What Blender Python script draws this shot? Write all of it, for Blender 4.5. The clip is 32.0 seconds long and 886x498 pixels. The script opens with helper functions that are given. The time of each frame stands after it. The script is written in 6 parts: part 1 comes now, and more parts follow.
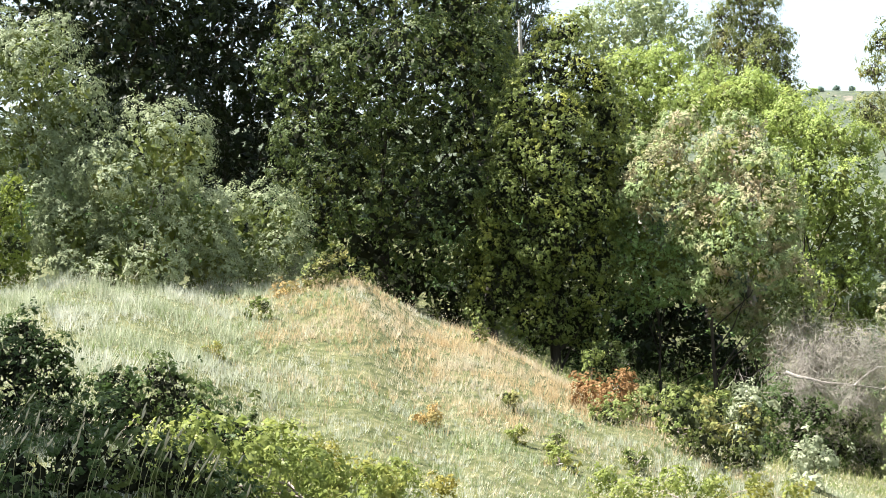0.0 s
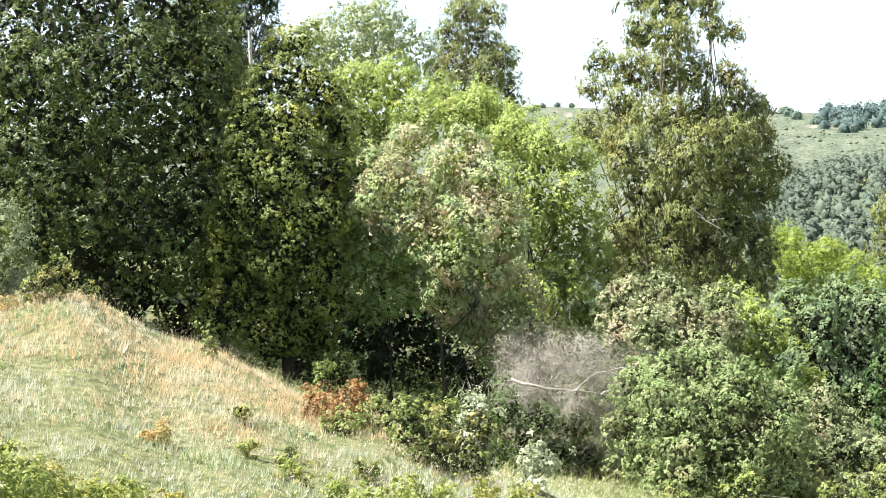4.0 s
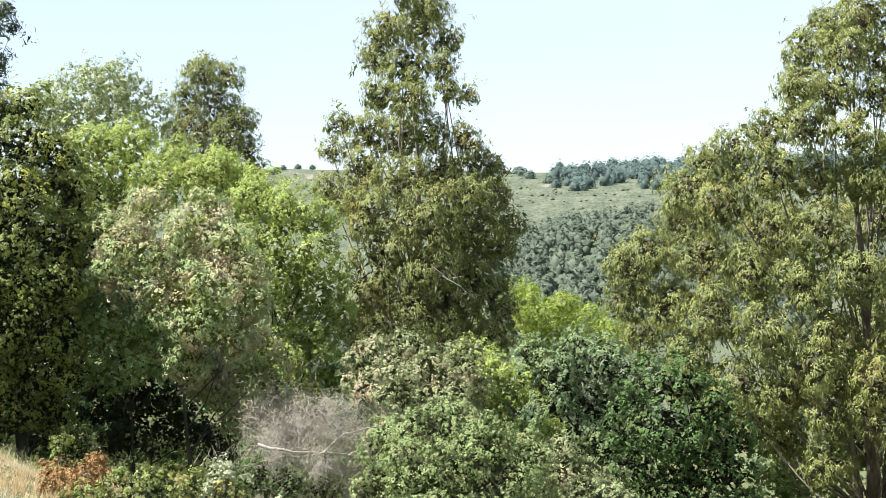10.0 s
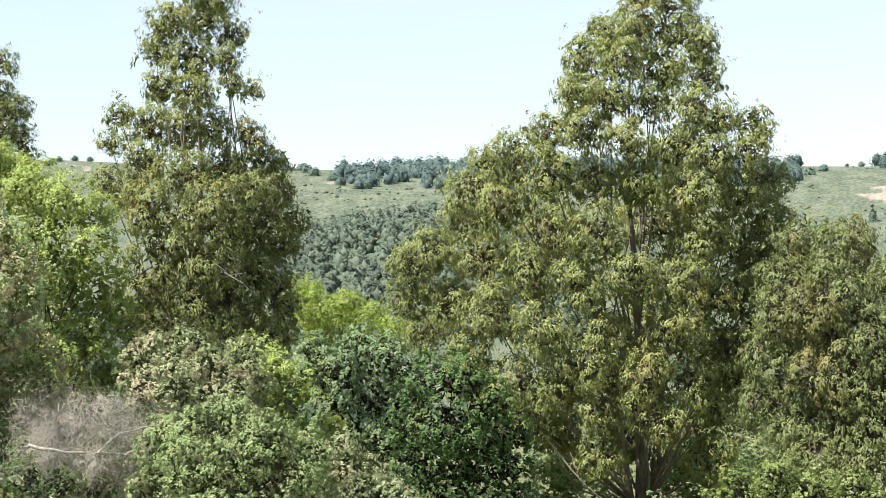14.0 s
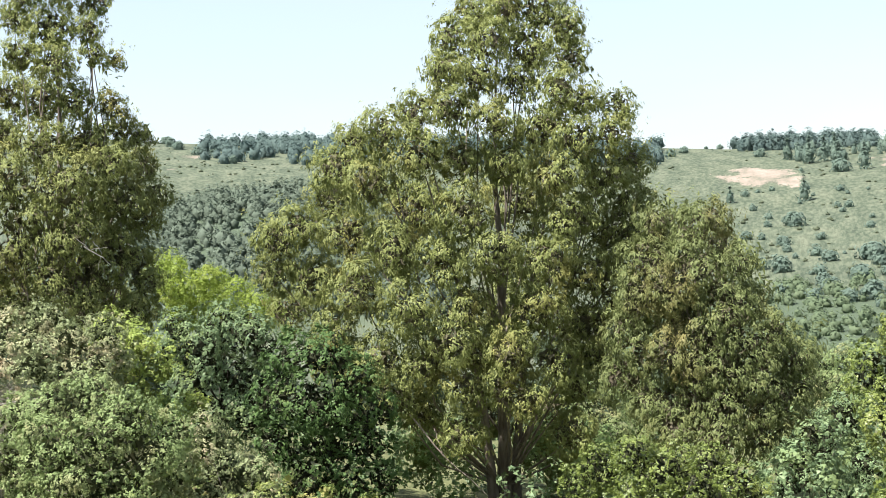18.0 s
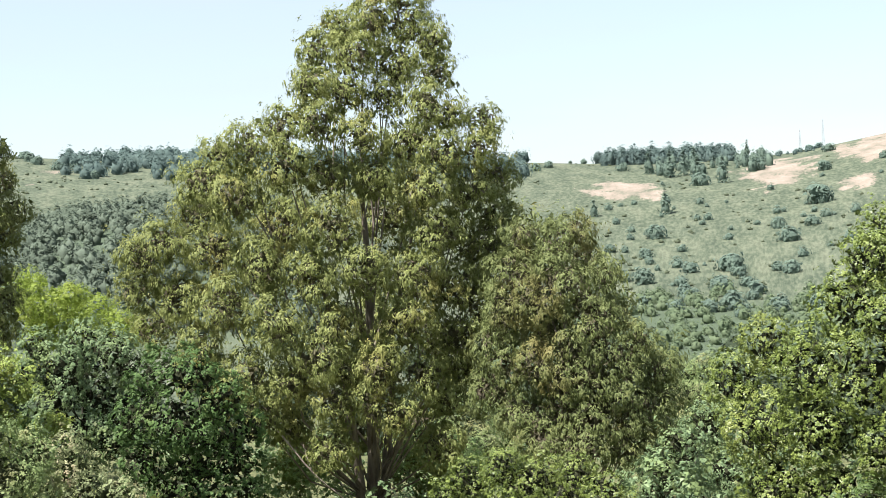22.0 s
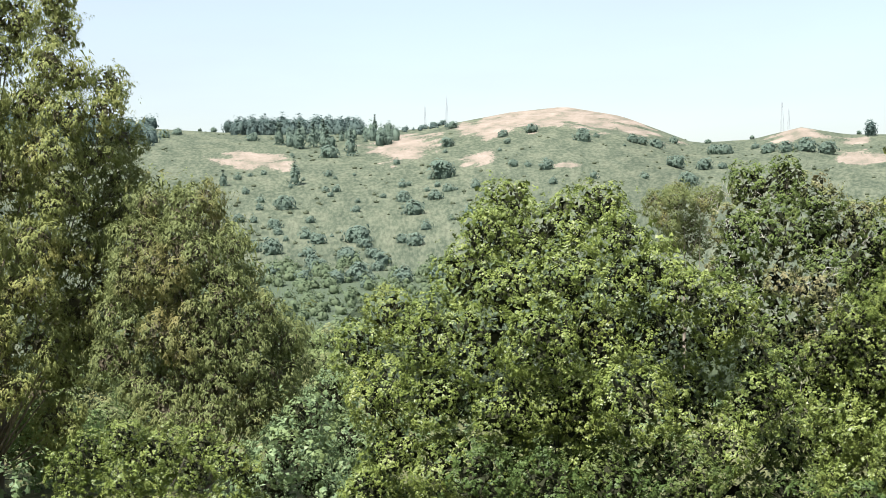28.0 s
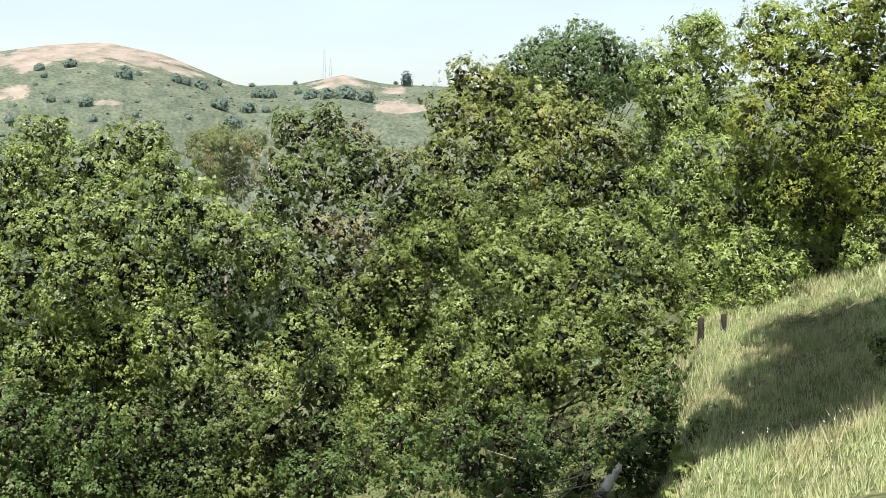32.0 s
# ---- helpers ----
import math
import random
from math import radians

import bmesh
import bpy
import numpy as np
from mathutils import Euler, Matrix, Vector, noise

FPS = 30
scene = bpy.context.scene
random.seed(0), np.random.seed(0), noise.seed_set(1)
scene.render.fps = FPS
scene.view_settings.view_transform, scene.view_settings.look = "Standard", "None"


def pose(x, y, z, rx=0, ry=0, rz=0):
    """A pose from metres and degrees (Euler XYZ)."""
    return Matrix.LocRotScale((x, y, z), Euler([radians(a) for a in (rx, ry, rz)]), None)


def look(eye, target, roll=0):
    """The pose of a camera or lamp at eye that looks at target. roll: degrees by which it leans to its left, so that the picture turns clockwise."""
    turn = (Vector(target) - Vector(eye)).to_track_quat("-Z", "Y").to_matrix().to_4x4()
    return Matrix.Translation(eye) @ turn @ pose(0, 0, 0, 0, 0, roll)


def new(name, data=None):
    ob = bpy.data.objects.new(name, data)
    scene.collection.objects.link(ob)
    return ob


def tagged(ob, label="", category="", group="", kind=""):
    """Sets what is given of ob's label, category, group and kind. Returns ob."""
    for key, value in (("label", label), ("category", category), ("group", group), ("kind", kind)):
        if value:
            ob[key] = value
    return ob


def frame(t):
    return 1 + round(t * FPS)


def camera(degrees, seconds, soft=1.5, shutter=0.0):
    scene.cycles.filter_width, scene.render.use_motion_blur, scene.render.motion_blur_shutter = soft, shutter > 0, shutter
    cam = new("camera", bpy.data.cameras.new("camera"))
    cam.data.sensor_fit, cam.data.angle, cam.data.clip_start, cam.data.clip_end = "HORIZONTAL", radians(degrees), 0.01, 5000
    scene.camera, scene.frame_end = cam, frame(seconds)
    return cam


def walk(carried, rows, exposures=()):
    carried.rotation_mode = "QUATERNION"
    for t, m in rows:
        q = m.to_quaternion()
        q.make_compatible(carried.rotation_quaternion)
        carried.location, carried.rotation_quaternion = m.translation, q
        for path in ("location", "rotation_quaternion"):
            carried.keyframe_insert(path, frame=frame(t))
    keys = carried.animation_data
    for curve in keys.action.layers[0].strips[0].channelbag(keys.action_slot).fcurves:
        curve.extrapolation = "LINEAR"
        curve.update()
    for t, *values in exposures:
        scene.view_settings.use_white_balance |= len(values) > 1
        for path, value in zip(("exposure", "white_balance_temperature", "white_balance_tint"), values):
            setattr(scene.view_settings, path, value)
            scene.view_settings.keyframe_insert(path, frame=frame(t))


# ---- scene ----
EYE = 1.6
cam = camera(36.4, 32.0, soft=0.7)
# Seconds, and the turn of the camera on its spot: tilt from straight down, lean, heading
TURNS = [
    (0, 88.446, 2.029, -0.629),
    (0.5, 88.399, 1.771, -1.710),
    (1, 87.673, 1.636, -2.861),
    (1.5, 87.775, 1.796, -4.191),
    (2, 87.848, 1.952, -5.983),
    (2.5, 88.153, 1.719, -7.650),
    (3, 88.410, 1.699, -9.514),
    (3.5, 88.504, 1.809, -10.891),
    (5.5, 88.317, 1.911, -15.045),
    (6, 87.970, 1.773, -16.121),
    (6.5, 87.947, 2.005, -17.777),
    (7, 87.967, 2.126, -19.615),
    (7.5, 88.336, 2.443, -20.523),
    (8, 88.686, 2.904, -20.290),
    (8.5, 89.208, 3.050, -20.226),
    (9, 89.659, 3.227, -20.099),
    (9.5, 90.243, 3.364, -21.020),
    (10, 90.667, 3.281, -22.925),
    (10.5, 90.751, 3.048, -24.520),
    (11, 90.535, 3.278, -26.251),
    (11.5, 90.733, 2.978, -27.666),
    (12, 90.871, 2.992, -28.687),
    (12.5, 90.491, 2.813, -29.325),
    (13, 90.324, 2.677, -30.491),
    (13.5, 90.220, 2.713, -31.461),
    (14, 90.088, 2.600, -32.127),
    (14.5, 89.933, 2.556, -32.797),
    (16.5, 89.296, 2.408, -35.304),
    (17, 89.092, 2.200, -36.134),
    (17.5, 88.965, 2.082, -37.015),
    (18, 88.887, 1.975, -37.817),
    (18.5, 89.080, 2.049, -38.440),
    (19, 89.130, 2.046, -38.903),
    (19.5, 89.141, 2.067, -39.835),
    (20, 89.518, 2.163, -40.348),
    (20.5, 89.632, 2.349, -40.784),
    (21, 89.552, 2.410, -41.303),
    (21.5, 89.561, 2.313, -42.208),
    (22, 89.296, 2.320, -43.446),
    (22.5, 88.935, 2.241, -44.205),
    (23, 88.753, 2.092, -44.867),
    (23.5, 88.806, 2.074, -45.597),
    (24, 88.777, 1.932, -46.456),
    (24.5, 88.706, 1.879, -46.976),
    (26.5, 88.336, 1.558, -50.554),
    (27, 87.868, 1.289, -53.555),
    (27.5, 87.655, 1.191, -56.654),
    (28, 87.584, 0.903, -59.112),
    (28.5, 87.474, 0.377, -61.106),
    (29, 87.615, -0.120, -63.108),
    (29.5, 87.321, -0.122, -64.766),
    (30, 86.881, -0.462, -68.031),
    (30.5, 86.702, -0.637, -71.165),
    (31, 86.590, -0.890, -74.148),
    (31.5, 85.646, -0.799, -75.722),
    (32, 85.151, -1.008, -78.289),
]
EXPOSURES = [(0.0, 2.0), (2.0, 2.08), (3.0, 2.14), (6.0, 2.16), (8.0, 1.92), (13.0, 1.74), (24.0, 1.58), (32.0, 1.46)]
walk(cam, [(t, pose(0, 0, EYE, rx, ry, rz)) for t, rx, ry, rz in TURNS], EXPOSURES)

# ---- daylight ----
SUN_BEARING, SUN_HEIGHT = -87.0, 58.0      # degrees clockwise from the first view, and up
sky = bpy.data.worlds.new("sky")
scene.world = sky
sky.use_nodes = True
nt = sky.node_tree
tex = nt.nodes.new("ShaderNodeTexSky")
tex.sky_type, tex.sun_disc = "NISHITA", False
tex.sun_elevation, tex.sun_rotation = radians(SUN_HEIGHT), radians(SUN_BEARING)
tex.air_density, tex.dust_density, tex.ozone_density = 1.0, 1.0, 1.0
veil = nt.nodes.new("ShaderNodeMix")       # a thin white veil of high cloud
veil.data_type = "RGBA"
veil.inputs[7].default_value = (3.22, 3.57, 3.88, 1)
way_up = nt.nodes.new("ShaderNodeTexCoord")
drift = nt.nodes.new("ShaderNodeMapping")
drift.inputs["Scale"].default_value = (1.0, 1.0, 5.0)
wisp = nt.nodes.new("ShaderNodeTexNoise")
wisp.inputs["Scale"].default_value, wisp.inputs["Detail"].default_value = 3.0, 6.0
thick = nt.nodes.new("ShaderNodeMapRange")
for socket, amount in (("From Min", 0.4), ("From Max", 0.7), ("To Min", 0.54), ("To Max", 0.74)):
    thick.inputs[socket].default_value = amount
nt.links.new(way_up.outputs["Generated"], drift.inputs[0])
nt.links.new(drift.outputs[0], wisp.inputs["Vector"])
nt.links.new(wisp.outputs[0], thick.inputs[0])
nt.links.new(thick.outputs[0], veil.inputs[0])
nt.links.new(tex.outputs[0], veil.inputs[6])
nt.links.new(veil.outputs[2], nt.nodes["Background"].inputs[0])
nt.nodes["Background"].inputs[1].default_value = 0.081
sun_data = bpy.data.lights.new("sun", "SUN")
sun_data.energy, sun_data.angle, sun_data.color = 5.0, radians(0.53), (1.0, 0.965, 0.945)
sun = new("sun", sun_data)
a, e = radians(SUN_BEARING), radians(SUN_HEIGHT)
sun.matrix_world = look((0, 0, 0), (-math.sin(a) * math.cos(e), -math.cos(a) * math.cos(e), -math.sin(e)))
sun.location = (-40, 5, 60)


# ---- materials ----
def shader(name):
    m = bpy.data.materials.new(name)
    m.use_nodes = True
    t = m.node_tree
    return m, t, t.nodes["Principled BSDF"], t.nodes["Material Output"]


def node(t, kind, **values):
    n = t.nodes.new("ShaderNode" + kind)
    for k, v in values.items():
        n.inputs[k].default_value = v
    return n


def ramp(t, fac, stops):
    n = t.nodes.new("ShaderNodeValToRGB")
    el = n.color_ramp.elements
    while len(el) < len(stops):
        el.new(0.5)
    for e_, (p, c) in zip(el, stops):
        e_.position, e_.color = p, (*c, 1)
    t.links.new(fac, n.inputs[0])
    return n.outputs[0]


def blend(t, fac, a_, b_):
    n = t.nodes.new("ShaderNodeMix")
    n.data_type = "RGBA"
    t.links.new(fac, n.inputs[0])
    t.links.new(a_, n.inputs[6])
    t.links.new(b_, n.inputs[7])
    return n.outputs[2]


def leaf_material(name, dark, mid, light, odd, odd_share=0.5, rough=0.45, through_light=0.3, patch=0.7, gloss=0.16):
    """Leaves: every leaf its own shade, drifts of another colour through the crown, some light through the blade."""
    m, t, p, out = shader(name)
    geo = t.nodes.new("ShaderNodeNewGeometry")
    co = t.nodes.new("ShaderNodeTexCoord")
    nz = node(t, "TexNoise", Scale=patch, Detail=3.0, Roughness=0.6)
    t.links.new(co.outputs["Object"], nz.inputs["Vector"])
    twig = node(t, "TexNoise", Scale=3.2, Detail=2.0, Roughness=0.6)
    t.links.new(co.outputs["Object"], twig.inputs["Vector"])
    sharp = node(t, "MapRange", **{"From Min": 0.34, "From Max": 0.66})
    t.links.new(twig.outputs[0], sharp.inputs[0])
    tone = t.nodes.new("ShaderNodeMix")
    tone.inputs[0].default_value = 0.5
    t.links.new(geo.outputs["Random Per Island"], tone.inputs[2])
    t.links.new(sharp.outputs[0], tone.inputs[3])
    leaf = ramp(t, tone.outputs[0], [(0.0, dark), (0.5, mid), (1.0, light)])
    other = ramp(t, tone.outputs[0], [(0.0, tuple(c * 0.7 for c in odd)), (1.0, odd)])
    where = ramp(t, nz.outputs[0], [(0.62 - 0.3 * odd_share, (0, 0, 0)), (0.8 - 0.3 * odd_share, (1, 1, 1))])
    colour = blend(t, where, leaf, other)
    t.links.new(colour, p.inputs["Base Color"])
    p.inputs["Roughness"].default_value = rough
    p.inputs["Specular IOR Level"].default_value = gloss
    tr = t.nodes.new("ShaderNodeBsdfTranslucent")
    t.links.new(colour, tr.inputs[0])
    mix = node(t, "MixShader", Fac=through_light)
    t.links.new(p.outputs[0], mix.inputs[1])
    t.links.new(tr.outputs[0], mix.inputs[2])
    t.links.new(mix.outputs[0], out.inputs[0])
    return m


def bark_material(name, dark, light, scale=6.0):
    m, t, p, out = shader(name)
    co = t.nodes.new("ShaderNodeTexCoord")
    mp = node(t, "Mapping", Scale=(scale, scale, scale * 0.18))
    t.links.new(co.outputs["Object"], mp.inputs[0])
    nz = node(t, "TexNoise", Scale=1.0, Detail=6.0, Roughness=0.65)
    t.links.new(mp.outputs[0], nz.inputs["Vector"])
    t.links.new(ramp(t, nz.outputs[0], [(0.32, dark), (0.68, light)]), p.inputs["Base Color"])
    bp = node(t, "Bump", Strength=0.6, Distance=0.03)
    t.links.new(nz.outputs[0], bp.inputs["Height"])
    t.links.new(bp.outputs[0], p.inputs["Normal"])
    p.inputs["Roughness"].default_value = 0.9
    p.inputs["Specular IOR Level"].default_value = 0.15
    return m


def canopy_material(name, dark, mid, light, grain=0.9, depth=0.5):
    """A far canopy: every crown its own shade, mottled by its leaf clumps."""
    m, t, p, out = shader(name)
    geo = t.nodes.new("ShaderNodeNewGeometry")
    co = t.nodes.new("ShaderNodeTexCoord")
    nz = node(t, "TexNoise", Scale=grain, Detail=6.0, Roughness=0.7)
    t.links.new(co.outputs["Object"], nz.inputs["Vector"])
    one = ramp(t, geo.outputs["Random Per Island"], [(0.0, dark), (0.5, mid), (1.0, light)])
    two = ramp(t, nz.outputs[0], [(0.35, dark), (0.5, mid), (0.68, light)])
    n = t.nodes.new("ShaderNodeMix")
    n.data_type = "RGBA"
    n.inputs[0].default_value = 0.5
    t.links.new(one, n.inputs[6])
    t.links.new(two, n.inputs[7])
    t.links.new(n.outputs[2], p.inputs["Base Color"])
    bp = node(t, "Bump", Strength=0.35, Distance=depth)
    t.links.new(nz.outputs[0], bp.inputs["Height"])
    t.links.new(bp.outputs[0], p.inputs["Normal"])
    p.inputs["Roughness"].default_value = 0.95
    p.inputs["Specular IOR Level"].default_value = 0.1
    tr = t.nodes.new("ShaderNodeBsdfTranslucent")
    t.links.new(n.outputs[2], tr.inputs[0])
    # high translucency lifts the shaded sides of far crowns, much as haze would
    mix = node(t, "MixShader", Fac=0.55)
    t.links.new(p.outputs[0], mix.inputs[1])
    t.links.new(tr.outputs[0], mix.inputs[2])
    t.links.new(mix.outputs[0], out.inputs[0])
    return m


# species: leaf length, leaf width, hang (0 any way, 1 straight down), layers of leaves, lobe width, material, bark
SPECIES = {}


def species(name, length, width, hang, cover, lobe, leaf, bark):
    SPECIES[name] = (length, width, hang, cover, lobe, leaf, bark)


OAK_BARK = bark_material("oak_bark", (0.02, 0.017, 0.014), (0.065, 0.056, 0.046))
DARK_BARK = bark_material("dark_bark", (0.012, 0.01, 0.008), (0.04, 0.033, 0.026))
GUM_BARK = bark_material("gum_bark", (0.09, 0.072, 0.056), (0.27, 0.23, 0.185), 4.0)
PALE_BARK = bark_material("pale_bark", (0.22, 0.2, 0.17), (0.5, 0.46, 0.4), 5.0)
TWIG_BARK = bark_material("twig_bark", (0.16, 0.13, 0.11), (0.34, 0.29, 0.25), 8.0)

species("darkoak", 0.1, 0.07, 0.15, 0.85, 0.09, leaf_material("dark_oak_leaf", (0.028, 0.048, 0.014), (0.066, 0.094, 0.027), (0.160, 0.191, 0.057), (0.185, 0.195, 0.046), 0.25), OAK_BARK)
# shadeoak: oak leaf darkened in its colour for the wood's deep shade
species("shadeoak", 0.22, 0.15, 0.15, 1.0, 0.09, leaf_material("shade_dark_oak_leaf", (0.010, 0.015, 0.006), (0.017, 0.026, 0.010), (0.029, 0.042, 0.014), (0.037, 0.046, 0.015), 0.25), OAK_BARK)
species("darkgreen", 0.12, 0.085, 0.1, 1.05, 0.09, leaf_material("dark_green_leaf", (0.043, 0.076, 0.025), (0.067, 0.117, 0.037), (0.106, 0.166, 0.050), (0.128, 0.166, 0.057), 0.2, 0.6, gloss=0.12), OAK_BARK)
species("oliveoak", 0.08, 0.056, 0.15, 1.05, 0.09, leaf_material("olive_oak_leaf", (0.081, 0.106, 0.031), (0.155, 0.191, 0.052), (0.293, 0.339, 0.095), (0.460, 0.471, 0.103), 0.3), OAK_BARK)
species("brightoak", 0.049, 0.034, 0.1, 1.05, 0.09, leaf_material("live_oak_leaf", (0.061, 0.090, 0.019), (0.122, 0.161, 0.035), (0.253, 0.298, 0.086), (0.201, 0.231, 0.053), 0.15, 0.42, 0.22, gloss=0.34), OAK_BARK)
species("twigoak", 0.07, 0.05, 0.1, 1.05, 0.09, leaf_material("twiggy_oak_leaf", (0.054, 0.085, 0.024), (0.097, 0.136, 0.036), (0.156, 0.199, 0.060), (0.250, 0.221, 0.118), 0.35), TWIG_BARK)
species("midolive", 0.075, 0.05, 0.1, 1.05, 0.09, leaf_material("mid_olive_leaf", (0.085, 0.104, 0.027), (0.139, 0.172, 0.041), (0.214, 0.243, 0.065), (0.226, 0.231, 0.059), 0.4, 0.4, 0.25, gloss=0.26), OAK_BARK)
species("dome", 0.085, 0.055, 0.0, 1.05, 0.09, leaf_material("dome_leaf", (0.057, 0.094, 0.034), (0.092, 0.144, 0.052), (0.138, 0.196, 0.071), (0.138, 0.178, 0.063), 0.25), OAK_BARK)
species("bramble", 0.05, 0.04, 0.1, 1.05, 0.09, leaf_material("bramble_shade_leaf", (0.04, 0.068, 0.02), (0.07, 0.11, 0.032), (0.12, 0.165, 0.055), (0.15, 0.175, 0.05), 0.3), TWIG_BARK)
species("bay", 0.11, 0.042, 0.0, 1.05, 0.09, leaf_material("bay_leaf", (0.105, 0.152, 0.034), (0.179, 0.241, 0.059), (0.295, 0.363, 0.117), (0.246, 0.293, 0.069), 0.4, 0.38, gloss=0.24), OAK_BARK)
species("sunbay", 0.1, 0.048, 0.1, 1.05, 0.09, leaf_material("sunny_bay_leaf", (0.095, 0.138, 0.022), (0.173, 0.218, 0.039), (0.291, 0.333, 0.073), (0.258, 0.270, 0.051), 0.4, 0.4, 0.4), OAK_BARK)
species("bluegreen", 0.115, 0.08, 0.1, 1.05, 0.09, leaf_material("blue_green_leaf", (0.083, 0.132, 0.068), (0.144, 0.205, 0.100), (0.235, 0.303, 0.153), (0.193, 0.251, 0.097), 0.4), OAK_BARK)
species("bright", 0.1, 0.066, 0.2, 1.05, 0.09, leaf_material("bright_leaf", (0.188, 0.245, 0.061), (0.301, 0.377, 0.102), (0.455, 0.524, 0.167), (0.378, 0.431, 0.111), 0.4, 0.4, 0.42), OAK_BARK)
species("palebright", 0.15, 0.08, 0.5, 0.9, 0.09, leaf_material("pale_leaf", (0.138, 0.179, 0.083), (0.235, 0.283, 0.131), (0.386, 0.428, 0.228), (0.304, 0.331, 0.152), 0.4), PALE_BARK)
species("yellowgreen", 0.11, 0.07, 0.2, 1.05, 0.09, leaf_material("yellow_green_leaf", (0.138, 0.190, 0.034), (0.230, 0.299, 0.057), (0.345, 0.414, 0.103), (0.333, 0.380, 0.081), 0.4, 0.4, 0.45), OAK_BARK)
species("conifer", 0.360, 0.081, 0.0, 1.0, 0.09, leaf_material("conifer_needle", (0.028, 0.044, 0.020), (0.048, 0.070, 0.031), (0.084, 0.110, 0.046), (0.061, 0.074, 0.037), 0.2, 0.6, 0.1), OAK_BARK)
species("euca", 0.16, 0.056, 0.5, 1.35, 0.09, leaf_material("gum_leaf", (0.102, 0.124, 0.040), (0.180, 0.205, 0.066), (0.281, 0.297, 0.107), (0.281, 0.254, 0.080), 0.25, 0.58, 0.3, 0.45), GUM_BARK)
GUM = SPECIES["euca"]
species("goldeuca", *GUM[:5], leaf_material("golden_gum_leaf", (0.077, 0.097, 0.036), (0.140, 0.167, 0.060), (0.215, 0.243, 0.099), (0.224, 0.204, 0.076), 0.35, 0.58, 0.34, 0.45), GUM_BARK)
species("tan", 0.09, 0.052, 0.3, 1.05, 0.09, leaf_material("tan_tree_leaf", (0.189, 0.253, 0.105), (0.283, 0.362, 0.153), (0.391, 0.455, 0.215), (0.45, 0.365, 0.225), 0.62, 0.55, 0.3, 0.8), OAK_BARK)
species("soft", 0.085, 0.05, 0.1, 1.05, 0.09, leaf_material("soft_green_leaf", (0.140, 0.228, 0.081), (0.245, 0.358, 0.135), (0.377, 0.500, 0.205), (0.377, 0.415, 0.179), 0.3, 0.5), OAK_BARK)
species("tanshrub", 0.085, 0.05, 0.1, 1.05, 0.09, leaf_material("tan_shrub_leaf", (0.146, 0.178, 0.086), (0.238, 0.277, 0.132), (0.370, 0.397, 0.212), (0.450, 0.370, 0.238), 0.45, 0.55), TWIG_BARK)
species("greyshrub", 0.085, 0.05, 0.1, 1.05, 0.09, leaf_material("soft_shrub_leaf", (0.130, 0.185, 0.068), (0.199, 0.259, 0.102), (0.281, 0.341, 0.151), (0.294, 0.294, 0.137), 0.4, 0.55), TWIG_BARK)
species("willow", 0.095, 0.04, 0.15, 1.05, 0.09, leaf_material("willow_leaf", (0.151, 0.187, 0.097), (0.248, 0.288, 0.156), (0.399, 0.435, 0.259), (0.301, 0.338, 0.181), 0.3, 0.5), TWIG_BARK)
species("midshrub", 0.078, 0.065, 0.1, 1.05, 0.09, leaf_material("bramble_leaf", (0.091, 0.125, 0.037), (0.167, 0.206, 0.057), (0.289, 0.309, 0.102), (0.304, 0.265, 0.097), 0.4), TWIG_BARK)
species("rust", 0.072, 0.049, 0.1, 1.05, 0.09, leaf_material("rust_leaf", (0.15, 0.085, 0.035), (0.26, 0.145, 0.06), (0.38, 0.24, 0.11), (0.3, 0.26, 0.1), 0.3, 0.7), TWIG_BARK)
species("golden", 0.07, 0.03, 0.1, 1.05, 0.09, leaf_material("golden_leaf", (0.22, 0.14, 0.045), (0.40, 0.27, 0.10), (0.55, 0.42, 0.20), (0.30, 0.28, 0.10), 0.3, 0.7), TWIG_BARK)
species("sprig", 0.055, 0.04, 0.15, 1.05, 0.09, leaf_material("sprig_leaf", (0.142, 0.185, 0.044), (0.239, 0.282, 0.072), (0.344, 0.370, 0.121), (0.352, 0.309, 0.078), 0.4, 0.45, 0.45), TWIG_BARK)
species("silver", 0.084, 0.057, 0.1, 1.05, 0.09, leaf_material("silver_leaf", (0.2, 0.23, 0.13), (0.31, 0.34, 0.21), (0.46, 0.48, 0.33), (0.25, 0.3, 0.13), 0.3), TWIG_BARK)
species("baretwig", 0.3, 0.011, 0.0, 0.02, 0.09, leaf_material("bare_twig", (0.26, 0.24, 0.21), (0.40, 0.37, 0.33), (0.55, 0.52, 0.47), (0.30, 0.27, 0.23), 0.3, 0.9, 0.0), PALE_BARK)
species("dead", 0.36, 0.0085, 0.0, 0.5, 0.09, leaf_material("dead_twig", (0.16, 0.145, 0.115), (0.26, 0.235, 0.195), (0.38, 0.35, 0.30), (0.2, 0.18, 0.13), 0.3, 0.9, 0.0), TWIG_BARK)


# ---- meshes ----
def blades_mesh(name, verts, n, material):
    """A mesh of n separate three-cornered leaves, from an array of 3n corners."""
    me = bpy.data.meshes.new(name)
    me.vertices.add(3 * n)
    me.vertices.foreach_set("co", np.ascontiguousarray(verts, dtype=np.float32).ravel())
    me.loops.add(3 * n)
    me.loops.foreach_set("vertex_index", np.arange(3 * n, dtype=np.int32))
    me.polygons.add(n)
    me.polygons.foreach_set("loop_start", np.arange(0, 3 * n, 3, dtype=np.int32))
    me.materials.append(material)
    me.update(calc_edges=True)
    return me


